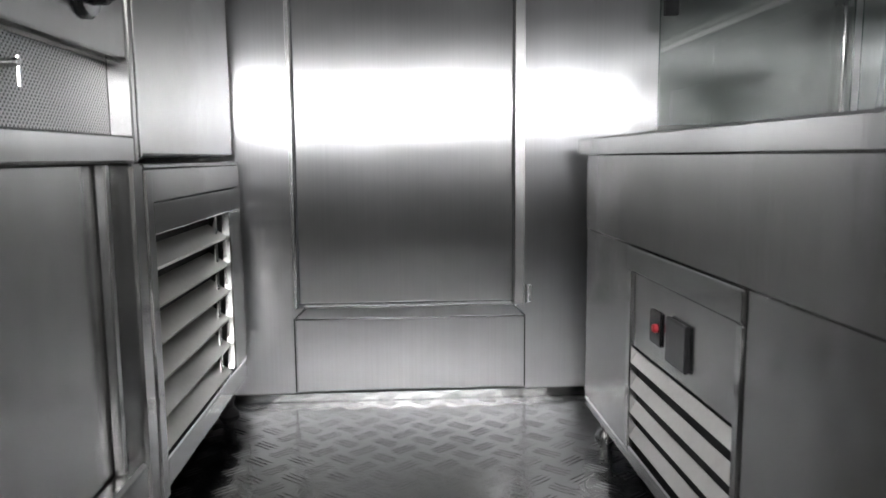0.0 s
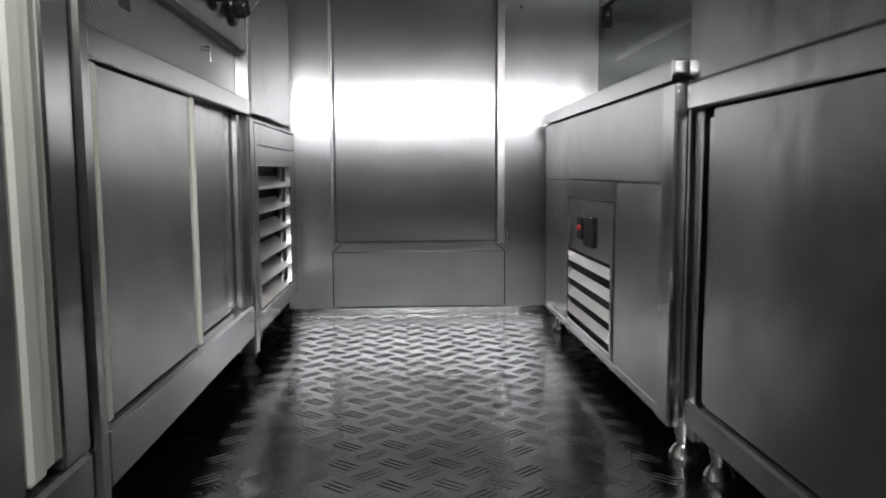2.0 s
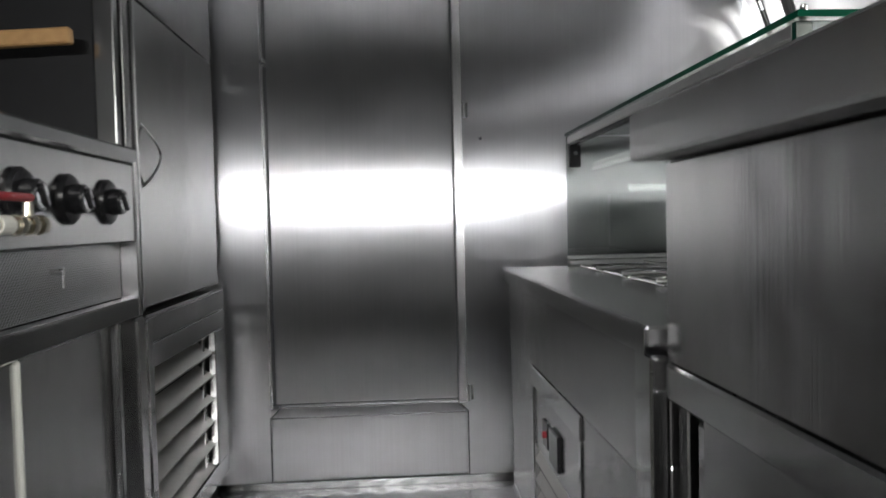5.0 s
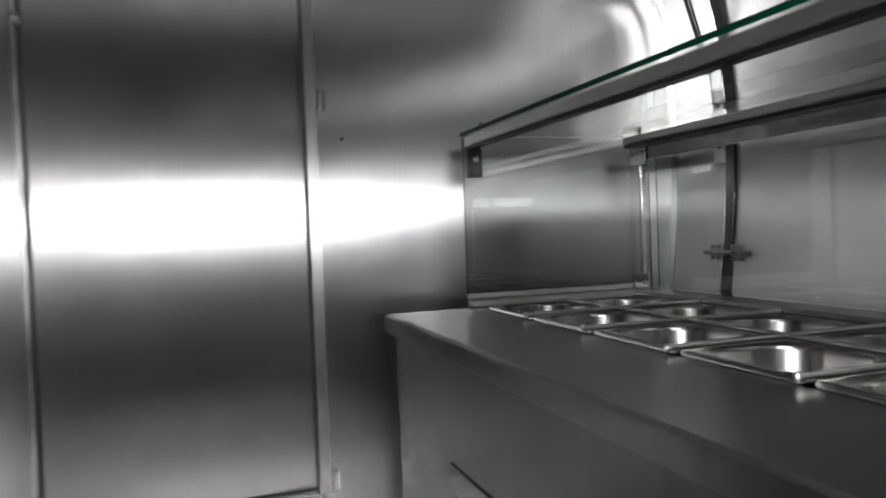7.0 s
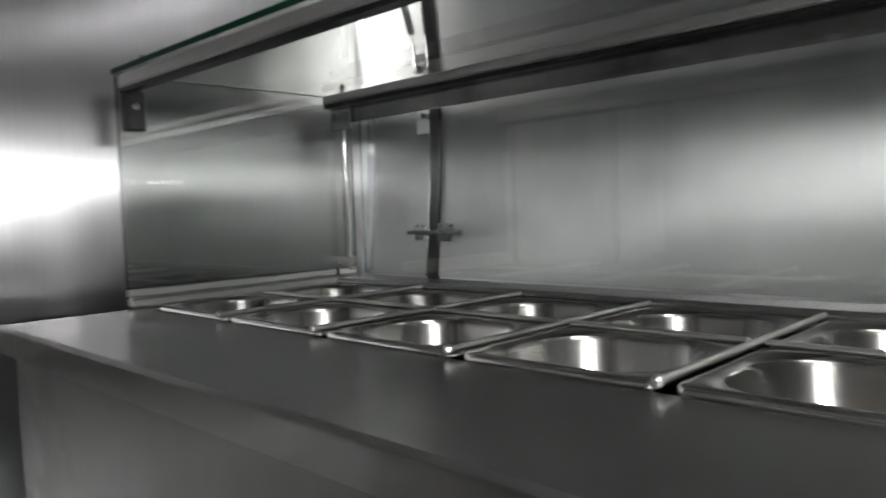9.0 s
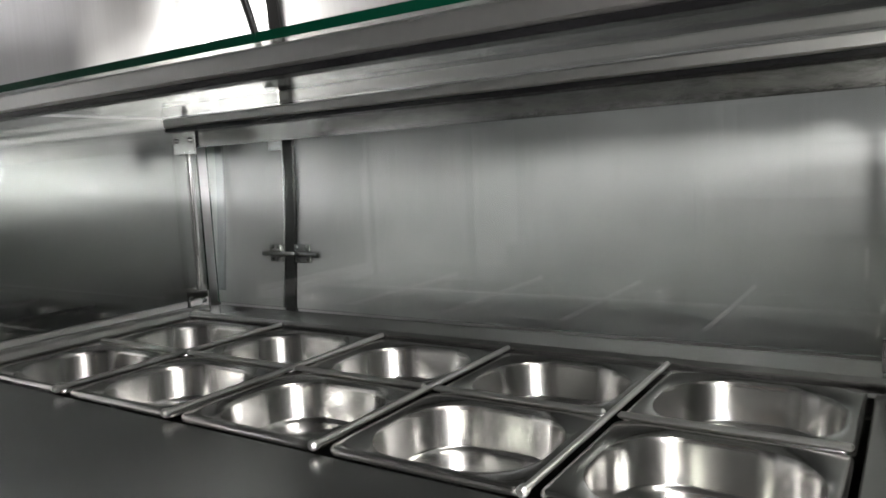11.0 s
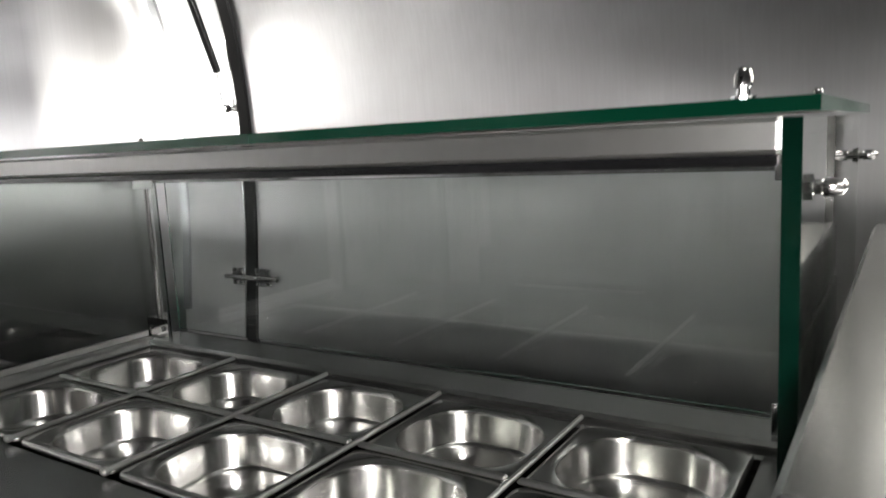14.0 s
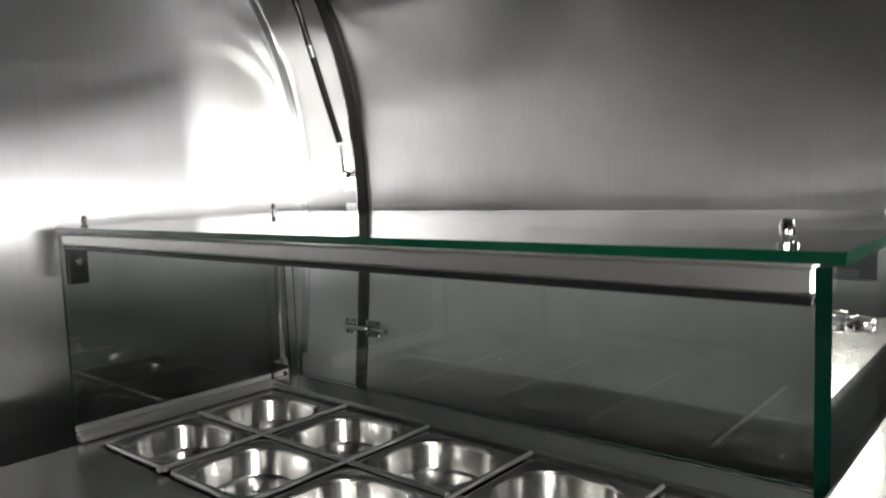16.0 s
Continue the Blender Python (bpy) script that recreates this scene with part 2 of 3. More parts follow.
ARCH = [(1.355, 0.0), (1.41, 0.4), (1.455, 0.8), (1.48, 1.05), (1.485, 1.25), (1.475, 1.42), (1.45, 1.57), (1.395, 1.73), (1.3, 1.88), (1.175, 2.0), (1.0, 2.1), (0.76, 2.17), (0.42, 2.205), (0.0, 2.215)]


def arch_at(z):
    """Half width of the shell at height z."""
    for (xa, za), (xb, zb) in zip(ARCH, ARCH[1:]):
        if za <= z <= zb:
            return xa + (xb - xa) * (z - za) / (zb - za)
    return 0.0


def smooth_arch():
    pts = [Vector((x, 0, z)) for x, z in ARCH]
    out = []
    for i in range(len(pts) - 1):
        p0, p1, p2, p3 = pts[max(i - 1, 0)], pts[i], pts[i + 1], pts[min(i + 2, len(pts) - 1)]
        for k in range(4):
            t = k / 4
            out.append(0.5 * (2 * p1 + (p2 - p0) * t + (2 * p0 - 5 * p1 + 4 * p2 - p3) * t * t + (3 * p1 - p0 - 3 * p2 + p3) * t * t * t))
    return [(p.x, p.z) for p in out + [pts[-1]]]


FINE = smooth_arch()


def bm_shell(points, y0, y1, thick):
    """A curved sheet along y from y0 to y1 over the profile points, thickened away from the middle axis."""
    own = bmesh.new()
    loops = []
    for i, (x, z) in enumerate(points):
        a, b = points[max(i - 1, 0)], points[min(i + 1, len(points) - 1)]
        d = Vector((b[0] - a[0], 0, b[1] - a[1])).normalized()
        nrm = Vector((d.z, 0, -d.x))
        if nrm.dot(Vector((x - MID, 0, z - 1.1))) < 0:
            nrm = -nrm
        p = Vector((x, 0, z))
        q = p + nrm * thick
        loops.append([own.verts.new((p.x, y0, p.z)), own.verts.new((p.x, y1, p.z)), own.verts.new((q.x, y1, q.z)), own.verts.new((q.x, y0, q.z))])
    for a, b in zip(loops, loops[1:]):
        for k in range(4):
            own.faces.new((a[k], a[(k + 1) % 4], b[(k + 1) % 4], b[k]))
    own.faces.new(loops[0])
    own.faces.new(loops[-1][::-1])
    return own


REAR = -4.25
side = [(x, z) for x, z in FINE if z <= 1.9]
roof = [(x, z) for x, z in FINE if z >= side[-1][1]]
right = bm_shell([(MID + x, z) for x, z in side], 0.0, -1.745, 0.04)
merge(bm_shell([(MID + x, z) for x, z in side], -3.5, REAR, 0.04), right)
merge(bm_shell([(MID + x, z) for x, z in side if z <= 1.13], -1.745, -3.5, 0.04), right)
merge(bm_shell([(MID + x, z) for x, z in side if z >= 1.68], -1.745, -3.5, 0.04), right)
structure("wall_right", right, STEEL_WALL, "curved brushed stainless steel side wall of the trailer", "wall")
structure("wall_left", bm_shell([(MID - x, z) for x, z in side], 0.0, REAR, 0.04), STEEL_WALL, "curved brushed stainless steel side wall behind the cookers", "wall")
structure("ceiling", bm_shell([(MID + x, z) for x, z in roof] + [(MID - x, z) for x, z in roof[::-1][1:]], 0.0, REAR, 0.04), STEEL_WALL, "rounded brushed steel trailer ceiling", "ceiling")
structure("floor", bm_box(MID - 1.42, MID + 1.42, REAR, 0.06, -0.05, 0.0, 0), FLOOR, "dark worn aluminium tread plate floor", "floor")


def bm_end(x0, x1, zlow, y0, y1):
    """Upright wall between x0 and x1 from zlow up to the arch."""
    own = bmesh.new()
    steps = max(2, int((x1 - x0) / 0.04))
    rows = []
    for i in range(steps + 1):
        x = x0 + (x1 - x0) * i / steps
        off = abs(x - MID)
        top = 2.215
        for (xa, za), (xb, zb) in zip(FINE[::-1], FINE[::-1][1:]):
            if xa <= off <= xb:
                top = za + (zb - za) * (off - xa) / (xb - xa)
                break
        if off >= 1.485:
            top = 1.25
        rows.append([own.verts.new((x, y, z)) for y, z in ((y0, zlow), (y1, zlow), (y1, top + 0.03), (y0, top + 0.03))])
    for a, b in zip(rows, rows[1:]):
        for k in range(4):
            own.faces.new((a[k], a[(k + 1) % 4], b[(k + 1) % 4], b[k]))
    own.faces.new(rows[0])
    own.faces.new(rows[-1][::-1])
    return own


DX0, DX1, SILL, DTOP = -0.006, 0.710, 0.268, 1.98
wall = bm_end(MID - 1.48, DX0, 0.0, 0.0, 0.05)
merge(bm_end(DX1, MID + 1.48, 0.0, 0.0, 0.05), wall)
merge(bm_end(DX0, DX1, DTOP, 0.0, 0.05), wall)
bm_box(DX0, DX1, 0.0035, 0.05, 0.0, SILL + 0.024, 0, wall)
structure("wall_end", wall, STEEL_WALL, "brushed stainless steel end wall with a door opening", "wall")
# Slot added to give the bright corner patch its outline.
VX0, VX1, VZ0, VZ1 = -0.893, -0.605, 1.472, 1.716
rear = bm_end(MID - 1.48, MID + 1.48, VZ1, REAR - 0.05, REAR)
bm_box(MID - 1.48, MID + 1.48, REAR - 0.05, REAR, 0.0, VZ0, 0, rear)
bm_box(MID - 1.48, VX0, REAR - 0.05, REAR, VZ0, VZ1, 0, rear)
bm_box(VX1, MID + 1.48, REAR - 0.05, REAR, VZ0, VZ1, 0, rear)
structure("wall_rear", rear, STEEL_WALL, "unseen steel rear wall with an added slot that shapes light", "wall")
# Opaque panel added behind the rear fill lamp; no window is known here.
pane = structure("added_rear_panel", bm_box(-0.42, 1.14, REAR + 0.002, REAR + 0.012, 1.12, 1.44, 0.003), SEAL, "pale panel added on the unseen rear wall behind the fill lamp", "window")

# Door in the end wall.
door = structure("door_1", bm_box(DX0 + 0.016, DX1 - 0.034, 0.032, 0.048, SILL + 0.034, DTOP - 0.005, 0.003), STEEL_DOOR, "closed plain brushed steel door set back in its frame", "door")
jamb = bm_box(DX1 - 0.032, DX1 + 0.004, 0.004, 0.048, SILL, DTOP, 0.003)
part("door_jamb", jamb, STEEL_PANEL, door)
part("door_jamb", bm_box(DX0 - 0.003, DX0 + 0.014, 0.004, 0.048, SILL, DTOP, 0.003), STEEL_FRAME, door)
part("sill_plate", bm_box(DX0 + 0.03, DX1 - 0.03, -0.004, 0.034, SILL + 0.026, SILL + 0.032, 0.002), STEEL_FRAME, door)
part("kick_lip", bm_box(DX0 + 0.004, DX1 - 0.002, -0.012, 0.0, SILL - 0.010, SILL - 0.004, 0.002), CHROME, door)


def bm_flange():
    """Sloped top flange of the kick plate with mitred ends."""
    own = bmesh.new()
    front = [own.verts.new(p) for p in ((DX0 + 0.006, -0.0045, SILL - 0.004), (DX1 - 0.002, -0.0045, SILL - 0.004), (DX1 - 0.034, -0.003, SILL + 0.026), (DX0 + 0.036, -0.003, SILL + 0.026))]
    back = [own.verts.new((v.co.x, 0.003, v.co.z)) for v in front]
    own.faces.new(front)
    own.faces.new(back[::-1])
    for k in range(4):
        own.faces.new((front[k], back[k], back[(k + 1) % 4], front[(k + 1) % 4]))
    return own


part("sill_flange", bm_flange(), STEEL_WALL, door)
for x, lean in ((DX0 + 0.021, 0.015), (DX1 - 0.018, -0.016)):
    part("mitre_bead", bm_rod((x - lean, -0.005, SILL - 0.004), (x + lean, -0.004, SILL + 0.026), 0.0035, 10), CHROME, door, "bright mitred corner bead")
part("kick_plate", bm_box(DX0 + 0.006, DX1 - 0.002, -0.0045, 0.0, 0.03, SILL - 0.0105, 0.002), STEEL_WALL, door)
for x in (DX0 + 0.001, DX1 + 0.001):
    part("seam", bm_box(x - 0.002, x + 0.002, -0.0022, -0.0002, 0.03, SILL - 0.005, 0), DARK_RECESS, door)
for z in (0.33, 1.355):
    hinge = bm_rod((DX1 + 0.006, -0.006, z - 0.03), (DX1 + 0.006, -0.006, z + 0.03), 0.006)
    bm_box(DX1 + 0.004, DX1 + 0.022, -0.004, 0.0, z - 0.028, z + 0.028, 0.001, hinge)
    part("hinge", hinge, CHROME, door, "small chrome hinge")
latch = bm_turned([(0.010, 0), (0.010, 0.012), (0.006, 0.016), (0.006, 0.03), (0.011, 0.034), (0.011, 0.044), (0.004, 0.048)], 16, pose(0.012, 0, 1.527, 90, 0, 0))
part("door_knob", latch, CHROME, door, "small chrome latch knob")
structure("baseboard", bm_box(MID - 1.3, MID + 1.3, -0.012, 0.0, 0.0, 0.028, 0.002), STEEL_FRAME, "steel skirting strip at the foot of the end wall", "trim")
rivet = bm_turned([(0.006, 0), (0.006, 0.004), (0.003, 0.007)], 12, pose(0.776, 0, 1.254, 90, 0, 0))
tagged(new("screw", finish(rivet, "screw", CHROME)), "single chrome screw head in the end wall", "screw")

# Corner moulding where the end wall meets the curved side.
low = [(MID + x - 0.001, z) for x, z in FINE if 0.75 <= z <= 2.0]
structure("corner_trim", bm_shell([(x - 0.008, z) for x, z in low], -0.026, 0.0, 0.008), ZINC, "bright curved steel moulding in the wall corner", "trim")


# ---- service hatch in the curved side ----
HY0, HY1 = -0.29, -1.68
hatch_curve = [(MID + x - 0.004, z) for x, z in FINE if 0.6 <= z <= 1.95]
hatch = structure("window_1", bm_shell(hatch_curve, HY0, HY1, 0.0035), STEEL_WALL, "closed curved steel serving hatch in the side wall", "hatch")
part("gasket", bm_shell([(x - 0.010, z) for x, z in hatch_curve], HY0 + 0.03, HY0, 0.012), RUBBER, hatch, "black rubber seal strip")
part("edge_trim", bm_shell([(x - 0.012, z) for x, z in hatch_curve], HY0 + 0.036, HY0 + 0.031, 0.012), STEEL_FRAME, hatch)
part("edge_trim", bm_shell([(x - 0.006, z) for x, z in hatch_curve], HY1, HY1 - 0.012, 0.008), STEEL_FRAME, hatch)


def side_x(z):
    return MID + arch_at(z)


# Barrel latch across the seam.
lz, ly = 0.905, HY0 + 0.015
lx = side_x(lz) - 0.016
bolt = bm_rod((lx - 0.014, ly - 0.105, lz), (lx - 0.014, ly + 0.075, lz), 0.0065)
merge(bm_turned([(0.006, 0), (0.009, 0.003), (0.009, 0.009), (0.004, 0.013)], 14, pose(lx - 0.014, ly - 0.103, lz, 90, 0, 0)), bolt)
bm_rod((lx - 0.034, ly - 0.045, lz + 0.004), (lx - 0.012, ly - 0.045, lz), 0.0045, 12, bolt)
part("latch_bolt", bolt, CHROME, hatch, "chrome barrel bolt")
for y0, y1 in ((-0.075, -0.022), (0.022, 0.062)):
    plate = bm_box(lx - 0.006, lx + 0.002, ly + y0, ly + y1, lz - 0.023, lz + 0.023, 0.002)
    for yy in (y0 + 0.01, y1 - 0.01):
        for zz in (-0.017, 0.017):
            merge(bm_turned([(0.0055, 0), (0.0055, 0.002), (0.003, 0.005)], 10, pose(lx - 0.006, ly + yy, lz + zz, 0, -90, 0)), plate)
    part("latch_plate", plate, CHROME, hatch, "screwed chrome latch plate")

# Gas strut that holds the hatch.
strut = thing("gas_strut", "black gas strut with bright rod and brackets on the hatch", "gas strut", (side_x(1.33) - 0.03, HY0 + 0.055, 1.2))
top, mid, low_end = (side_x(1.80) - 0.055, HY0 + 0.05, 1.80), (side_x(1.42) - 0.035, HY0 + 0.06, 1.42), (side_x(1.335) - 0.03, HY0 + 0.06, 1.335)
sleeve_end = tuple(a + (b - a) * 0.42 for a, b in zip(top, mid))
under(strut, part("strut_tube", bm_rod(top, mid, 0.0095), BLACK, strut, "black strut tube"))
under(strut, part("strut_rod", bm_rod(mid, low_end, 0.0045), CHROME, strut, "bright strut rod"))
under(strut, part("strut_clip", bm_rod(tuple(a + (b - a) * 0.34 for a, b in zip(top, mid)), sleeve_end, 0.0115), ZINC, strut))
for zc in (1.33, 1.205):
    xb = side_x(zc) - 0.004
    plate = bm_box(xb - 0.010, xb - 0.006, HY0 + 0.036, HY0 + 0.082, zc - 0.045, zc + 0.045, 0.001)
    bm_box(xb - 0.006, xb + 0.004, HY0 + 0.050, HY0 + 0.070, zc - 0.04, zc + 0.04, 0.001, plate)
    under(strut, part("bracket", plate, ZINC, strut, "zinc mounting bracket"))
    ball = bm_rod((xb - 0.03, HY0 + 0.05, zc), (xb - 0.008, HY0 + 0.05, zc), 0.006)
    merge(bm_turned([(0.004, 0), (0.010, 0.004), (0.010, 0.012), (0.004, 0.016)], 12, pose(xb - 0.016, HY0 + 0.05, zc, 0, -90, 0)), ball)
    under(strut, part("ball_stud", ball, CHROME, strut))

# ---- feet ----


def bm_foot(x, y, top_z=0.1):
    own = bm_turned([(0.028, 0.0), (0.03, 0.006), (0.022, 0.02), (0.016, 0.026), (0.016, 0.045), (0.02, 0.048), (0.02, top_z)], 18, pose(x, y, 0))
    return own


# ---- refrigerated prep table ----
PX0, PX1, PY0, PY1, PZ = 0.823, 1.63, -0.255, -1.636, 0.80
prep = thing("prep_table", "refrigerated stainless steel prep table with a well of pans", "prep table", (1.2, -0.94, 0))
WX0, WX1, WY0, WY1 = 1.054, 1.484, -0.302, -1.542


def prep_part(name, bm, mat, label=""):
    return under(prep, part(name, bm, mat, prep, label))


top = bm_box(PX0 - 0.010, WX0, PY1, PY0, PZ - 0.03, PZ, 0.005)
bm_box(WX1, PX1, PY1, PY0, PZ - 0.03, PZ, 0.004, top)
bm_box(WX0 - 0.006, WX1 + 0.006, WY0, PY0, PZ - 0.03, PZ - 0.0006, 0.002, top)
bm_box(WX0 - 0.006, WX1 + 0.006, PY1, WY1, PZ - 0.03, PZ - 0.0006, 0.002, top)
prep_part("worktop", top, STEEL_TOP)
prep_part("front_lip", bm_box(PX0 - 0.0125, PX0 - 0.0105, PY1 + 0.001, PY0 - 0.001, PZ - 0.042, PZ - 0.004, 0.001), STEEL_FRAME)
prep_part("rear_ledge", bm_box(WX1 + 0.012, WX1 + 0.105, PY1 + 0.002, PY0 - 0.002, PZ + 0.0005, PZ + 0.016, 0.006), STEEL_TOP, "raised ledge behind the pans")
prep_part("well", bm_box(WX0 + 0.002, WX1 - 0.002, WY1 + 0.002, WY0 - 0.002, PZ - 0.20, PZ - 0.17, 0.002), DARK_RECESS)
body = bm_box(PX0 + 0.025, PX1, PY1 + 0.002, PY0 - 0.056, 0.12, PZ - 0.205, 0.003)
bm_box(PX0 + 0.025, WX0 - 0.004, PY1 + 0.002, PY0 - 0.056, PZ - 0.204, PZ - 0.031, 0.002, body)
bm_box(WX1 + 0.004, PX1, PY1 + 0.002, PY0 - 0.056, PZ - 0.204, PZ - 0.031, 0.002, body)
prep_part("body", body, STEEL_LEAF)
prep_part("end_panel", bm_box(PX0 + 0.004, PX1, PY0 - 0.055, PY0 - 0.052, 0.1, PZ - 0.032, 0.001), STEEL_WALL)
prep_part("drawer_front", bm_box(PX0, PX0 + 0.024, -1.56, -0.312, 0.5625, 0.757, 0.003), STEEL_LEAF)
prep_part("front_panel", bm_box(PX0 + 0.004, PX0 + 0.024, -0.673, -0.309, 0.10, 0.5600, 0.002), STEEL_LEAF)
prep_part("front_panel", bm_box(PX0 + 0.002, PX0 + 0.024, -1.56, -1.225, 0.10, 0.5600, 0.002), STEEL_LEAF)
for y in (-1.60, -0.318):
    prep_part("post", bm_box(PX0 - 0.003 if y < -1 else PX0 + 0.006, PX0 + 0.024, y - 0.033 if y < -1 else y - 0.006, y + 0.038 if y < -1 else y + 0.006, 0.075, PZ - 0.043, 0.004), STEEL_FRAME)
prep_part("base_rail", bm_box(PX0 + 0.003, PX0 + 0.04, -1.56, -0.309, 0.075, 0.099, 0.003), STEEL_FRAME)
for x in (PX0 + 0.05, PX1 - 0.06):
    for y in (-0.36, -1.59):
        prep_part("foot", bm_foot(x, y, 0.12), STEEL_FRAME)

VY0, VY1 = -0.678, -1.22
vent = prep_part("vent_panel", bm_box(PX0 - 0.004, PX0 + 0.02, VY1, VY0, 0.508, 0.5600, 0.003), STEEL_FRAME, "vented compressor panel with a switch")
for args in ((VY0 - 0.028, VY0, 0.10, 0.507), (VY1, VY1 + 0.022, 0.10, 0.507)):
    prep_part("vent_frame", bm_box(PX0 - 0.002, PX0 + 0.02, *args, 0.003), STEEL_FRAME)
prep_part("vent_frame", bm_box(PX0 - 0.002, PX0 + 0.02, VY1 + 0.0225, VY0 - 0.0285, 0.10, 0.118, 0.003), STEEL_FRAME)
prep_part("switch_plate", bm_box(PX0 + 0.004, PX0 + 0.014, VY1 + 0.0225, VY0 - 0.0285, 0.345, 0.506, 0.002), STEEL_LEAF)
# Dark sheet that paints the shade in the gaps between the slats.
prep_part("vent_shadow", bm_box(PX0 + 0.0215, PX0 + 0.0235, VY1, VY0, 0.12, 0.345, 0), DARK_RECESS)
for k in range(4):
    z = 0.338 - k * 0.056
    slat = bm_box(-0.001, 0.001, VY1 + 0.0225, VY0 - 0.0285, -0.0145, 0.0145, 0.0008)
    bmesh.ops.transform(slat, matrix=pose(PX0 + 0.009, 0, z - 0.02, 0, 32, 0), verts=slat.verts)
    prep_part("louvre_slat", slat, SLAT, "pale angled vent slat")
prep_part("switch_surround", bm_box(PX0 - 0.001, PX0 + 0.004, -0.885, -0.825, 0.385, 0.452, 0.002), BLACK)
prep_part("switch", bm_turned([(0.009, 0), (0.009, 0.006), (0.006, 0.009)], 16, pose(PX0 - 0.001, -0.866, 0.42, 0, -90, 0)), RED, "lit red rocker switch")
prep_part("controller", bm_box(PX0 - 0.006, PX0 + 0.004, -1.02, -0.925, 0.372, 0.458, 0.003), BLACK, "small black thermostat")

# ---- pans in the well ----
PITCH = (WY0 - WY1) / 5
DEEP = (WX1 - WX0) / 2


def loop_points(hx, hy, r, z, seg=9):
    pts = []
    for cx, cy, a0 in ((hx - r, hy - r, 0), (-(hx - r), hy - r, 90), (-(hx - r), -(hy - r), 180), (hx - r, -(hy - r), 270)):
        for k in range(seg + 1):
            a = radians(a0 + 90 * k / seg)
            pts.append((cx + r * math.cos(a), cy + r * math.sin(a), z))
    return pts


def pan_rows():
    hx, hy = DEEP / 2 - 0.004, PITCH / 2 - 0.007
    rows = [
        (hx, hy, 0.012, -0.006), (hx, hy, 0.012, 0.0), (hx - 0.003, hy - 0.003, 0.012, 0.003), (hx - 0.008, hy - 0.008, 0.035, 0.003),
        (hx - 0.012, hy - 0.012, 0.066, 0.0015), (hx - 0.015, hy - 0.015, 0.072, -0.002), (hx - 0.017, hy - 0.017, 0.073, -0.008), (hx - 0.020, hy - 0.02, 0.072, -0.05),
        (hx - 0.022, hy - 0.022, 0.07, -0.053), (hx - 0.026, hy - 0.026, 0.068, -0.057), (hx - 0.030, hy - 0.030, 0.065, -0.11), (hx - 0.034, hy - 0.034, 0.062, -0.12), (hx - 0.042, hy - 0.042, 0.055, -0.127), (hx - 0.055, hy - 0.055, 0.04, -0.13),
    ]
    return rows


def bm_pan(rows, bottom):
    """A deep-drawn pan with a rolled rim, rounded corners, a stacking step and a flat bottom."""
    own = bmesh.new()
    rings = [[own.verts.new(p) for p in loop_points(*row)] for row in rows]
    for a, b in zip(rings, rings[1:]):
        for k in range(len(a)):
            own.faces.new((a[k], a[(k + 1) % len(a)], b[(k + 1) % len(a)], b[k]))
    if bottom:
        own.faces.new(rings[-1])
    return own


pan_mesh = finish(bm_pan(pan_rows()[5:], True), "food_pan", STEEL_PAN, 70)
first = tagged(new("food_pan", pan_mesh), "empty deep polished steel food pan in the prep table well", "food pan", "pans in the well")
rim = new("rim", finish(bm_pan(pan_rows()[:6], False), "rim", STEEL_PAN, 70))
rim.parent = first
tagged(rim, "rolled flat steel rim")
n_pan = 0
for col in range(5):
    for row in range(2):
        m = pose(WX0 + DEEP * (row + 0.5), WY0 - PITCH * (col + 0.5), PZ + 0.004, 0, 0, 180 if (col + row) % 2 else 0)
        if n_pan == 0:
            first.matrix_basis = m
        else:
            copy_thing(first, m)
        n_pan += 1


def bar_across():
    own = bm_rod((WX0 - 0.008, 0, 0), (WX1 + 0.006, 0, 0), 0.004, 12)
    merge(bm_turned([(0.003, -0.006), (0.006, -0.003), (0.006, 0.003), (0.003, 0.006)], 12, pose(WX0 - 0.006, 0, 0, 0, 90, 0)), own)
    return own


bar_mesh = finish(bar_across(), "pan_bar", STEEL_BAR)
for k in range(1, 5):
    ob = tagged(new("pan_bar", bar_mesh), "round steel divider bar between the food pans", "divider bar", "pan divider bars")
    ob.location = (0, WY0 - PITCH * k, PZ + 0.0105)
for k in range(5):
    y1, y0 = WY0 - PITCH * (k + 1) + 0.008, WY0 - PITCH * k - 0.008
    bar = bm_box(WX0 + DEEP - 0.006, WX0 + DEEP + 0.006, y1, y0, PZ + 0.0075, PZ + 0.0135, 0.003)
    tagged(new("pan_bar", finish(bar, "pan_bar", STEEL_BAR)), "short steel divider strip between two food pans", "divider bar", "pan divider strips")

# ---- glass sneeze guard ----
GX0, GX1, GY0, GY1, GT = 1.034, 1.60, -0.225, -1.632, 1.24
guard = thing("sneeze_guard", "clear glass sneeze guard with green edges on the prep table", "sneeze guard", (1.3, -0.93, PZ))


def guard_part(name, bm, mat, label=""):
    return under(guard, part(name, bm, mat, guard, label))


def bm_glass(x0, x1, y0, y1, z0, z1):
    """A pane whose narrow sides take the second material."""
    own = bm_box(x0, x1, y0, y1, z0, z1, 0.0)
    flat = min(range(3), key=lambda k: (abs(x1 - x0), abs(y1 - y0), abs(z1 - z0))[k])
    own.normal_update()
    for f in own.faces:
        f.material_index = 0 if abs(f.normal[flat]) > 0.7 else 1
    return own


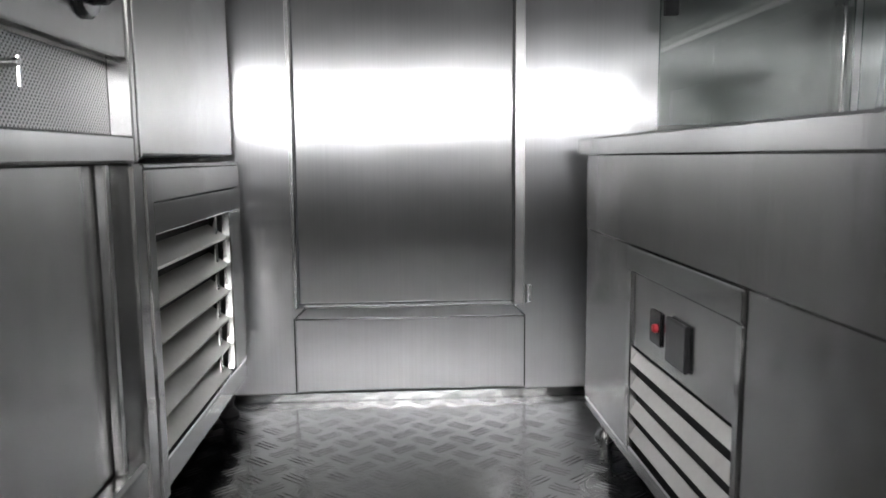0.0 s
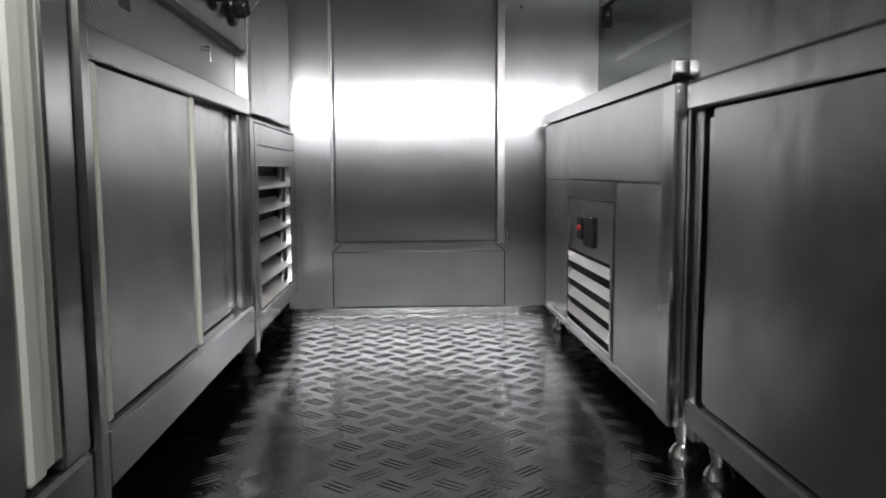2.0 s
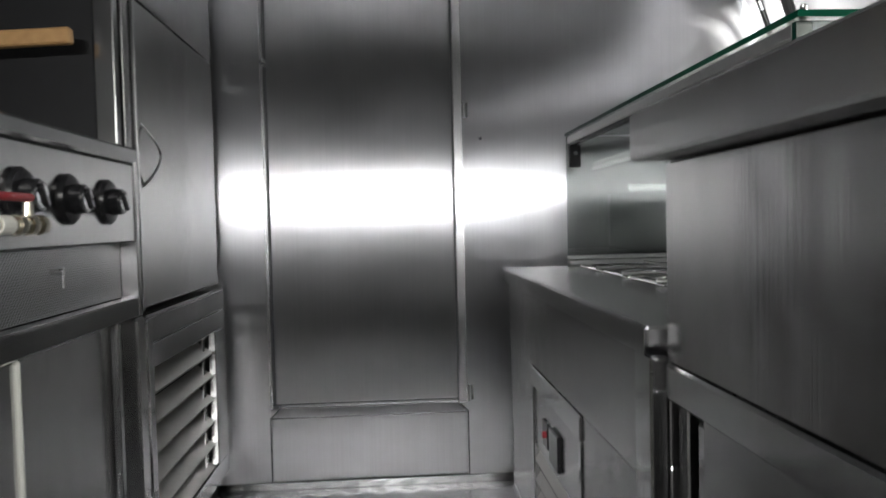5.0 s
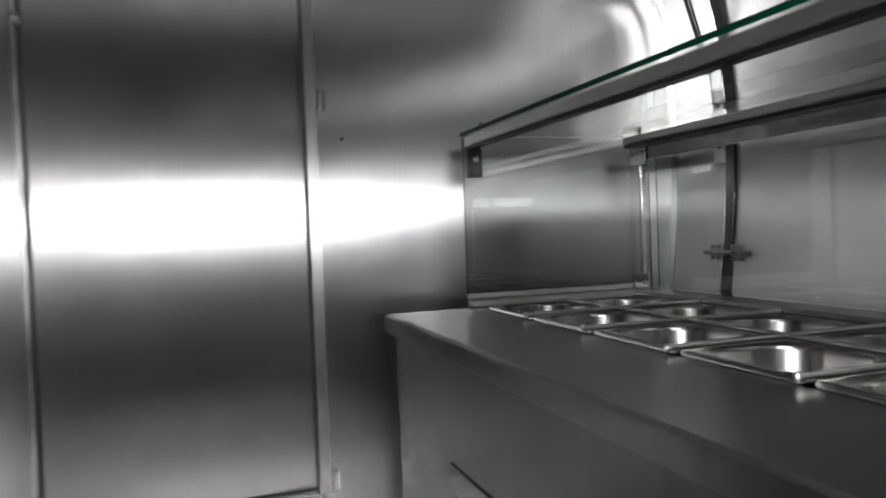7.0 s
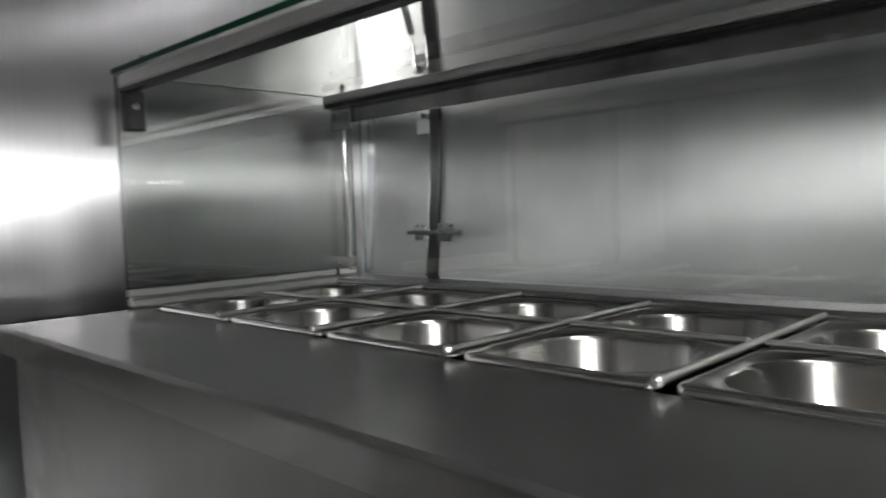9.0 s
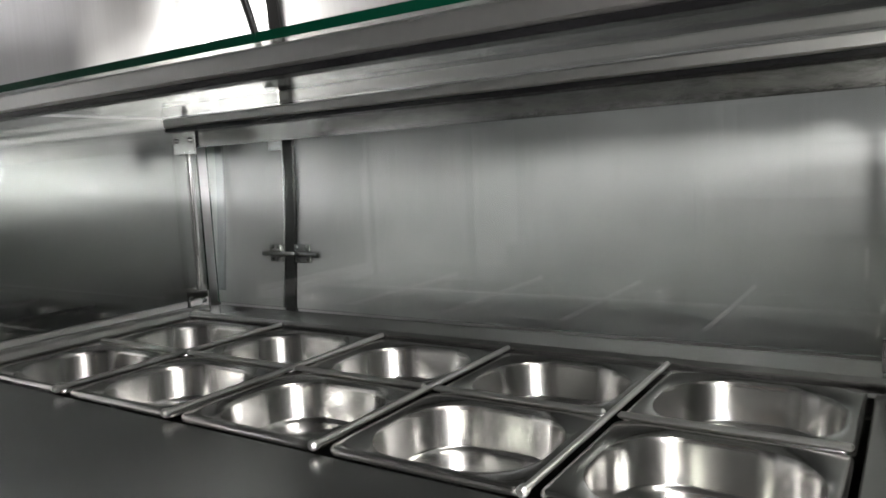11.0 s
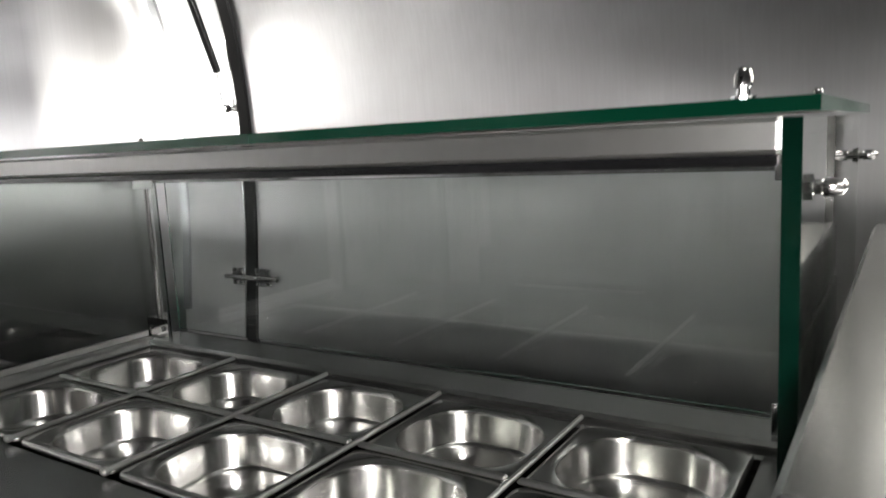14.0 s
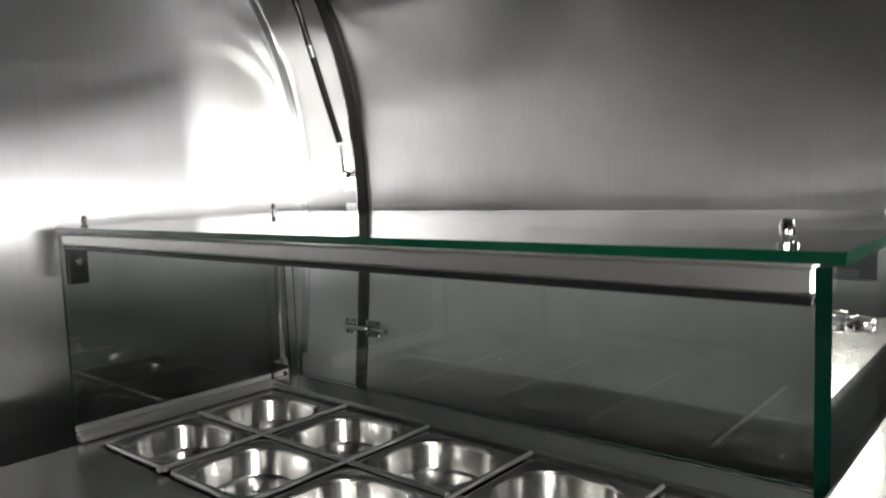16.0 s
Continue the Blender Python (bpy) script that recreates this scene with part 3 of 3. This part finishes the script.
for name, dims in (("top_pane", (GX0, GX1, GY1 - 0.012, GY0 + 0.004, GT - 0.010, GT)), ("end_pane", (GX0 + 0.003, GX1 - 0.02, GY0 - 0.012, GY0, PZ + 0.003, GT - 0.013)), ("end_pane", (GX0 + 0.003, GX1 - 0.02, GY1 - 0.002, GY1 + 0.010, PZ + 0.003, GT - 0.013)), ("rear_pane", (GX1 - 0.012, GX1 - 0.004, GY1 + 0.03, GY0 - 0.03, PZ + 0.02, GT - 0.045))):
    pane = guard_part(name, bm_glass(*dims), [{"rear_pane": COATED, "end_pane": END_GLASS}.get(name, GLASS), EDGE_DARK if name == "end_pane" else EDGE], "clear glass pane with polished green edge")
    pane.visible_shadow = False
guard_part("front_bar", bm_box(GX0 + 0.004, GX0 + 0.032, GY1 + 0.011, GY0 - 0.013, GT - 0.036, GT - 0.0125, 0.003), STEEL_BAR, "flat steel bar under the glass")
guard_part("front_bar_underside", bm_box(GX0 + 0.006, GX0 + 0.030, GY1 + 0.012, GY0 - 0.014, GT - 0.044, GT - 0.0365, 0.001), BLACK)
beam = bm_box(GX1 - 0.075, GX1 - 0.07, GY1 + 0.03, GY0 - 0.035, GT - 0.076, GT - 0.02, 0.001)
bm_box(GX1 - 0.07, GX1 - 0.015, GY1 + 0.03, GY0 - 0.035, GT - 0.024, GT - 0.02, 0.001, beam)
guard_part("rear_beam", beam, SMUDGED, "smudged polished steel angle under the glass")
guard_part("rear_bar", bm_box(GX1 - 0.104, GX1 - 0.0785, GY1 + 0.012, GY0 - 0.014, GT - 0.032, GT - 0.0125, 0.003), STEEL_BAR, "flat steel bar under the glass")
# Black strip modelled in place of the shadow under the rear bar.
guard_part("rear_bar_shadow", bm_box(GX1 - 0.101, GX1 - 0.0765, GY1 + 0.013, GY0 - 0.015, GT - 0.041, GT - 0.0325, 0.001), BLACK)
for y, sgn in ((GY0 - 0.035, 1), (GY1 + 0.035, -1)):
    for z0, z1 in ((GT - 0.088, GT - 0.03), (PZ + 0.017, PZ + 0.062)):
        br = bm_box(GX1 - 0.082, GX1 - 0.079, y - (0.05 if sgn > 0 else 0.022), y + (0.022 if sgn > 0 else 0.05), z0, z1, 0.001)
        bm_box(GX1 - 0.082, GX1 - 0.03, y + (0.018 if sgn > 0 else -0.0215), y + (0.0215 if sgn > 0 else -0.018), z0, z1, 0.001, br)
        for yy in (-0.034, 0.010):
            merge(bm_turned([(0.006, 0), (0.006, 0.003), (0.003, 0.006)], 10, pose(GX1 - 0.082, y + sgn * yy, (z0 + z1) / 2, 0, -90, 0)), br)
        guard_part("corner_bracket", br, CHROME, "bolted chrome corner bracket")
guard_part("upright_rod", bm_rod((GX1 - 0.062, GY0 - 0.035, PZ + 0.02), (GX1 - 0.062, GY0 - 0.035, GT - 0.03), 0.0075), CHROME)
for dy in (0.02, 0.052):
    prof = [(0.007, 0.0)]
    length = GT - 0.03 - PZ - 0.018
    for k in range(64):
        z = length * (k + 0.5) / 64
        prof += [(0.0082, z - 0.0016), (0.0082, z + 0.0008), (0.0066, z + 0.0016)]
    guard_part("threaded_upright", bm_turned(prof, 12, pose(GX1 - 0.09, GY1 + dy, PZ + 0.0175)), CHROME, "threaded steel upright")


def bm_cap_nut(m):
    return bm_turned([(0.009, 0.0), (0.009, 0.003), (0.005, 0.0035), (0.005, 0.008), (0.0065, 0.009), (0.0065, 0.016), (0.005, 0.021), (0.002, 0.023)], 14, m)


for x in (1.072, 1.53):
    for y in (GY0 - 0.045, GY1 + 0.04):
        guard_part("cap_nut", bm_cap_nut(pose(x, y, GT)), CHROME, "domed chrome cap nut")
    guard_part("cap_nut", bm_cap_nut(pose(x, GY1 - 0.002, 1.18, 90, 0, 0)), CHROME, "domed chrome cap nut")

channel = bm_box(GX0 - 0.002, GX1 - 0.085, GY0 - 0.040, GY0 - 0.0125, PZ + 0.0008, PZ + 0.020, 0.004)
bm_box(GX0 - 0.002, GX1 - 0.085, GY0 - 0.0190, GY0 - 0.0126, PZ + 0.0205, PZ + 0.034, 0.002, channel)
guard_part("pane_channel", channel, STEEL_BAR, "satin steel channel at the foot of the glass")
clamp = bm_box(GX0 + 0.008, GX0 + 0.045, GY0 - 0.034, GY0 - 0.0125, GT - 0.115, GT - 0.042, 0.003)
guard_part("glass_clamp", clamp, BLACK, "black glass clamp")
guard_part("clamp_screw", bm_turned([(0.007, 0), (0.007, 0.003), (0.004, 0.005)], 12, pose(GX0 + 0.026, GY0 - 0.034, GT - 0.07, 90, 0, 0)), CHROME)

# ---- tall service counter beside the prep table ----
CX, CY0, CY1, CT = 0.838, -1.646, -4.1, 1.095
counter = thing("service_counter", "tall stainless steel service counter with a deep-edged top and sliding doors", "counter", (1.2, -2.85, 0))


def counter_part(name, bm, mat, label=""):
    return under(counter, part(name, bm, mat, counter, label))


counter_part("countertop", bm_box(0.787, 1.565, CY1, CY0 - 0.008, CT - 0.064, CT, 0.004), STEEL_TOP)
counter_part("apron", bm_box(CX, CX + 0.02, CY1, CY0 - 0.006, 0.752, CT - 0.066, 0.003), STEEL_LEAF)
counter_part("side_panel", bm_box(CX + 0.022, 1.56, CY0 - 0.028, CY0 - 0.006, 0.09, CT - 0.066, 0.002), STEEL_LEAF)
counter_part("back_panel", bm_box(1.54, 1.56, CY1, CY0 - 0.03, 0.09, CT - 0.066, 0.002), STEEL_LEAF)
counter_part("door_rail", bm_box(CX - 0.004, CX + 0.03, CY1, CY0 - 0.006, 0.70, 0.7505, 0.004), STEEL_FRAME)
counter_part("base_rail", bm_box(CX - 0.006, CX + 0.03, CY1, CY0 - 0.042, 0.10, 0.152, 0.005), STEEL_FRAME)
counter_part("post", bm_box(CX + 0.016, CX + 0.04, CY0 - 0.036, CY0 - 0.003, 0.06, 0.699, 0.003), STEEL_LEAF)
counter_part("post", bm_box(CX - 0.002, CX + 0.028, CY1, CY1 + 0.04, 0.06, 0.699, 0.004), STEEL_FRAME)
counter_part("door_edge", bm_box(CX + 0.013, CX + 0.03, CY0 - 0.1035, CY0 - 0.075, 0.154, 0.685, 0.004), STEEL_FRAME, "rounded steel door edge")
counter_part("sliding_door", bm_box(CX + 0.008, CX + 0.026, -2.90, CY0 - 0.104, 0.154, 0.698, 0.003), STEEL_LEAF, "dark sliding steel door")
counter_part("sliding_door", bm_box(CX + 0.034, CX + 0.05, CY1 + 0.05, -2.80, 0.154, 0.698, 0.003), STEEL_LEAF, "dark sliding steel door")
# Sheet added deep inside; its near-black colour stands for the opening's shade.
counter_part("dark_void_sheet", bm_box(CX + 0.40, CX + 0.41, CY0 - 0.9, CY0 - 0.03, 0.154, 0.698, 0.002), DARK_RECESS)
for y in (CY0 - 0.06, CY1 + 0.06):
    for x in (CX + 0.06, 1.5):
        counter_part("foot", bm_foot(x, y, 0.10), STEEL_FRAME)

# ---- left side: cooker, vented unit, tall cabinet, refrigerator ----
LX = -0.14


def louvre_unit():
    unit = thing("vented_cabinet", "stainless steel under-cabinet with pale angled louvres, on black feet", "cabinet", (-0.5, -0.45, 0))

    def add(name, bm, mat, label=""):
        return under(unit, part(name, bm, mat, unit, label))

    y1, y0 = -0.855, -0.065
    # Body coloured near-black, painting the shade inside the steel cabinet.
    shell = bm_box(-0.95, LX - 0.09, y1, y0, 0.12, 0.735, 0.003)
    add("body", shell, DARK_RECESS)
    add("side_panel", bm_box(-0.95, LX - 0.026, y0 - 0.002, y0 + 0.004, 0.10, 0.735, 0.001), STEEL_LEAF)
    add("side_panel", bm_box(-0.95, LX - 0.026, y1 - 0.004, y1 + 0.002, 0.10, 0.735, 0.001), STEEL_LEAF)
    add("top_panel", bm_box(-0.95, LX, y1, y0, 0.738, 0.746, 0.002), STEEL_TOP)
    add("header", bm_box(LX - 0.02, LX - 0.002, y1 + 0.04, y0, 0.672, 0.737, 0.003), STEEL_LEAF)
    add("frame_rail", bm_box(LX - 0.024, LX + 0.001, y1 + 0.04, y0 - 0.001, 0.61, 0.67, 0.003), STEEL_FRAME)
    add("frame_rail", bm_box(LX - 0.024, LX + 0.001, y1 + 0.04, y0 - 0.001, 0.105, 0.165, 0.003), STEEL_FRAME)
    add("frame_post", bm_box(LX - 0.026, LX + 0.003, y1 - 0.004, y1 + 0.038, 0.09, 0.735, 0.004), STEEL_FRAME)
    add("frame_post", bm_box(LX - 0.024, LX + 0.001, -0.21, y0 - 0.001, 0.167, 0.608, 0.003), STEEL_FRAME)
    add("inner_post", bm_box(LX - 0.032, LX - 0.025, -0.265, -0.245, 0.167, 0.608, 0.002), CHROME)
    # Dark backing sheet; shade between the louvres is put into its colour.
    add("vent_back", bm_box(LX - 0.088, LX - 0.082, y1 + 0.03, -0.1, 0.16, 0.62, 0), DARK_RECESS)
    for k in range(6):
        slat = bm_box(-0.030, 0.030, y1 + 0.042, -0.212, -0.001, 0.001, 0.0008)
        bm_box(0.026, 0.030, y1 + 0.042, -0.212, -0.010, -0.0005, 0.0008, slat)
        bmesh.ops.transform(slat, matrix=pose(LX - 0.034, 0, 0.560 - k * 0.076, 0, 35, 0), verts=slat.verts)
        add("louvre_slat", slat, SLAT, "pale angled louvre slat")
    for y in (-0.11, -0.83):
        for x in (LX - 0.05, -0.9):
            add("foot", bm_foot(x, y, 0.118), RUBBER, "black adjustable foot")
    clip = bm_box(LX + 0.001, LX + 0.009, -0.245, -0.212, 0.52, 0.575, 0.002)
    add("catch", clip, CHROME)


louvre_unit()


def tall_cabinet():
    unit = thing("tall_cabinet", "tall stainless steel wall cabinet with a wire loop handle", "cabinet", (-0.5, -0.5, 0.758))

    def add(name, bm, mat, label=""):
        return under(unit, part(name, bm, mat, unit, label))

    y1, y0 = -0.872, -0.125
    add("body", bm_box(-0.95, LX - 0.03, y1, y0, 0.758, 1.90, 0.003), STEEL_LEAF)
    leaf = add("door", bm_box(LX - 0.028, LX - 0.004, y1 + 0.012, y0, 0.762, 1.502, 0.004), STEEL_LEAF, "plain brushed steel door")
    add("door", bm_box(LX - 0.028, LX - 0.004, y1 + 0.012, y0, 1.510, 1.895, 0.004), STEEL_LEAF, "plain brushed steel door")
    add("side_strip", bm_box(LX - 0.03, LX + 0.002, y1 - 0.002, y1 + 0.010, 0.758, 1.90, 0.002), STEEL_FRAME)
    pts = [(LX - 0.006 + 0.032 * math.sin(math.pi * k / 14), -0.83 + 0.045 * math.sin(math.pi * k / 14), 1.055 + 0.155 * k / 14) for k in range(15)]
    handle = part("handle", bm_tube(pts, 0.0035), CHROME, leaf, "curved chrome wire handle")


tall_cabinet()


def cooker():
    unit = thing("cooking_counter", "steel gas cooking counter with knobs, a perforated strip and sliding doors", "cooker", (-0.5, -1.43, 0))

    def add(name, bm, mat, label=""):
        return under(unit, part(name, bm, mat, unit, label))

    y1, y0 = -1.965, -0.905
    add("back_panel", bm_box(-0.97, -0.95, y1, y0, 0.12, 1.12, 0.002), DARK_RECESS)
    add("floor_panel", bm_box(-0.95, LX - 0.03, y1, y0, 0.12, 0.14, 0.002), STEEL_LEAF)
    add("top_rail", bm_box(LX - 0.035, LX + 0.002, y1, y0 + 0.002, 0.749, 0.795, 0.004), STEEL_FRAME)
    add("base_rail", bm_box(LX - 0.035, LX + 0.004, y1, y0 - 0.03, 0.118, 0.212, 0.006), STEEL_FRAME)
    add("post", bm_box(LX - 0.04, LX + 0.006, y0 - 0.028, y0 + 0.028, 0.06, 0.748, 0.006), STEEL_FRAME)
    add("post", bm_box(LX - 0.04, LX + 0.006, y1 - 0.038, y1 - 0.001, 0.0, 1.14, 0.006), STEEL_FRAME)
    add("post_cap", bm_box(LX - 0.04, LX + 0.002, y0 + 0.004, y0 + 0.024, 0.750, 1.14, 0.003), STEEL_PANEL)
    add("sliding_door", bm_box(LX - 0.026, LX - 0.010, -1.925, -1.445, 0.214, 0.747, 0.003), STEEL_LEAF, "brushed steel sliding door")
    add("sliding_door", bm_box(LX - 0.048, LX - 0.032, -1.46, -0.936, 0.214, 0.747, 0.003), STEEL_LEAF, "brushed steel sliding door")
    for y in (-1.954, -1.932):
        add("door_edge", bm_box(LX - 0.028, LX - 0.003, y - 0.007, y + 0.007, 0.214, 0.747, 0.004), SEAL, "pale door edge strip")
    add("door_edge", bm_box(LX - 0.03, LX - 0.003, -1.446, -1.434, 0.214, 0.747, 0.004), SEAL, "pale door edge strip")
    add("door_edge", bm_box(LX - 0.03, LX - 0.008, -1.433, -1.422, 0.214, 0.747, 0.003), STEEL_FRAME)
    add("door_edge", bm_box(LX - 0.03, LX - 0.012, -1.005, -0.985, 0.214, 0.747, 0.003), STEEL_FRAME)
    add("perforated_strip", bm_box(LX - 0.045, LX - 0.038, y1, y0 + 0.002, 0.796, 0.922, 0.001), PERF, "perforated steel ventilation strip")
    add("strip_hole", bm_box(LX - 0.0378, LX - 0.036, -1.735, -1.685, 0.868, 0.892, 0.001), BLACK)
    key = bm_rod((LX - 0.036, -1.25, 0.878), (LX - 0.012, -1.25, 0.878), 0.006)
    bm_rod((LX - 0.014, -1.25, 0.848), (LX - 0.014, -1.25, 0.886), 0.003, 10, key)
    add("drain_key", key, STEEL_FRAME)
    add("control_panel", bm_box(LX - 0.03, LX - 0.002, y1, y0 + 0.002, 0.924, 1.104, 0.004), STEEL_LEAF)
    add("rim", bm_box(LX - 0.06, LX + 0.008, y1, y0 + 0.002, 1.106, 1.140, 0.006), STEEL_FRAME)
    for y in (-1.068, -1.25, -1.425):
        m = pose(LX - 0.002, y, 1.012, 0, 90, 0)
        knob = add("knob", bm_turned([(0.047, 0.0), (0.048, 0.006), (0.043, 0.012), (0.028, 0.014), (0.027, 0.034), (0.024, 0.038)], 24, m), BLACK, "round black control knob")
        grip = bm_box(-0.021, 0.021, -0.006, 0.006, 0.036, 0.046, 0.003)
        bmesh.ops.transform(grip, matrix=m @ pose(0, 0, 0, 0, 0, 35), verts=grip.verts)
        part("grip", grip, BLACK, knob)
        part("dial_ring", bm_turned([(0.019, 0.036), (0.0195, 0.0395), (0.012, 0.040)], 20, m), CHROME, knob)
    valve = bm_tube([(LX + 0.0, -1.50, 0.965), (LX + 0.035, -1.50, 0.965), (LX + 0.042, -1.49, 0.965), (LX + 0.042, -1.44, 0.962)], 0.011)
    for y in (-1.52, -1.485, -1.452):
        bm_rod((LX + 0.042, y - 0.008, 0.964), (LX + 0.042, y + 0.008, 0.964), 0.0165, 8, valve)
    bm_rod((LX + 0.042, -1.485, 0.964), (LX + 0.042, -1.485, 1.0), 0.008, 12, valve)
    bm_rod((LX + 0.042, -1.62, 0.964), (LX + 0.042, -1.52, 0.964), 0.0125, 14, valve)
    add("gas_valve", valve, BRASS, "plated brass gas valve")
    add("valve_collar", bm_rod((LX + 0.042, -1.58, 0.964), (LX + 0.042, -1.545, 0.964), 0.0145, 14), SEAL)
    add("valve_lever", bm_box(LX + 0.034, LX + 0.05, -1.60, -1.475, 1.0, 1.012, 0.004), RED, "red valve lever")
    pipe = bm_tube([(LX - 0.01, -1.70, 0.99), (LX + 0.03, -1.70, 0.99), (LX + 0.045, -1.68, 0.985), (LX + 0.042, -1.62, 0.966)], 0.008)
    add("gas_pipe", pipe, BRASS)
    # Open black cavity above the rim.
    add("cavity_back", bm_box(-0.70, -0.68, y1, y0 + 0.002, 1.142, 1.95, 0.002), DARK_RECESS)
    add("cavity_side", bm_box(-0.678, LX - 0.07, y0 - 0.02, y0 + 0.0, 1.142, 1.95, 0.002), DARK_RECESS)
    add("cavity_floor", bm_box(-0.94, LX - 0.062, y1, y0 - 0.022, 1.112, 1.136, 0.002), DARK_RECESS)
    add("corner_post", bm_box(LX - 0.05, LX - 0.006, y0 - 0.075, y0 - 0.045, 1.141, 1.95, 0.003), STEEL_FRAME, "bright steel corner post")
    add("corner_post", bm_box(LX - 0.068, LX - 0.006, y0 - 0.022, y0 + 0.02, 1.141, 1.95, 0.003), STEEL_LEAF)
    rail = bm_box(-0.235, 0.235, -0.013, 0.013, -0.017, 0.017, 0.004)
    bmesh.ops.transform(rail, matrix=pose(-0.442, -1.045, 1.352, 0, -3, 0), verts=rail.verts)
    add("wooden_rail", rail, WOOD, "pale wooden rail")
    for y in (y0 - 0.002, y1 - 0.02):
        for x in (LX - 0.02, -0.9):
            add("foot", bm_foot(x, y, 0.062 if x > -0.5 else 0.125), RUBBER, "black adjustable foot")


cooker()


def refrigerator():
    unit = thing("refrigerator", "steel refrigerator with a door edged by a pale seal", "refrigerator", (-0.5, -2.9, 0))

    def add(name, bm, mat, label=""):
        return under(unit, part(name, bm, mat, unit, label))

    y1, y0 = -4.1, -2.008
    add("body", bm_box(-0.97, LX - 0.045, y1, y0, 0.1, 0.90, 0.003), STEEL_LEAF)
    add("frame_post", bm_box(LX - 0.043, LX - 0.002, y0 - 0.080, y0 - 0.002, 0.20, 0.90, 0.004), STEEL_FRAME)
    add("base_rail", bm_box(LX - 0.043, LX, y1, y0 - 0.001, 0.105, 0.198, 0.006), STEEL_FRAME)
    add("door_seal", bm_box(LX - 0.043, LX - 0.012, y0 - 0.118, y0 - 0.082, 0.21, 0.82, 0.006), SEAL, "pale rubber door seal")
    add("door_seal", bm_box(LX - 0.043, LX - 0.004, y0 - 0.160, y0 - 0.121, 0.21, 0.82, 0.006), SEAL, "pale rubber door seal")
    add("door", bm_box(LX - 0.04, LX - 0.008, -3.0, y0 - 0.165, 0.205, 0.82, 0.004), STEEL_LEAF, "brushed steel door")
    add("top_front", bm_box(LX - 0.043, LX - 0.004, y1, y0 - 0.082, 0.826, 0.90, 0.004), STEEL_LEAF)
    add("door", bm_box(LX - 0.04, LX - 0.008, y1, -3.006, 0.205, 0.82, 0.004), STEEL_LEAF, "brushed steel door")
    for y in (y0 - 0.06, y1 + 0.06):
        for x in (LX - 0.1, -0.9):
            add("foot", bm_foot(x, y, 0.106), RUBBER, "black adjustable foot")


refrigerator()

# ---- raised tread pattern of the floor ----


def tread():
    """Groups of five short ribs, turned by quarter turns in a chequer."""
    verts, faces = [], []
    px, py = 0.104, 0.052
    for i in range(-6, 14):
        for j in range(0, 62):
            cx, cy = -0.14 + i * px + (px / 2 if j % 2 else 0), -0.04 - j * py
            if not -0.40 < cx < 1.06:
                continue
            turn = 38 if j % 2 else -38
            c, s = math.cos(radians(turn)), math.sin(radians(turn))
            for k in range(-1, 2):
                base = len(verts)
                hl, hw, w = 0.040 - 0.004 * abs(k), 0.0034, k * 0.0135
                for u, v, h in ((-hl, 0, 0.0), (-hl * 0.6, hw, 0.0), (hl * 0.6, hw, 0.0), (hl, 0, 0.0), (hl * 0.6, -hw, 0.0), (-hl * 0.6, -hw, 0.0), (-hl * 0.65, 0, 0.0016), (hl * 0.65, 0, 0.0016)):
                    v += w
                    verts.append((cx + u * c - v * s, cy + u * s + v * c, h + 0.0002))
                a = base
                faces += [(a, a + 5, a + 6), (a, a + 6, a + 1), (a + 1, a + 6, a + 7, a + 2), (a + 5, a + 4, a + 7, a + 6), (a + 2, a + 7, a + 3), (a + 4, a + 3, a + 7)]
    mesh = bpy.data.meshes.new("tread_ribs")
    mesh.from_pydata(verts, [], faces)
    mesh.materials.append(FLOOR)
    mesh.shade_smooth()
    return mesh


tagged(new("tread_ribs", tread()), "raised short ribs of the worn tread plate floor", "floor pattern", kind="stuff")
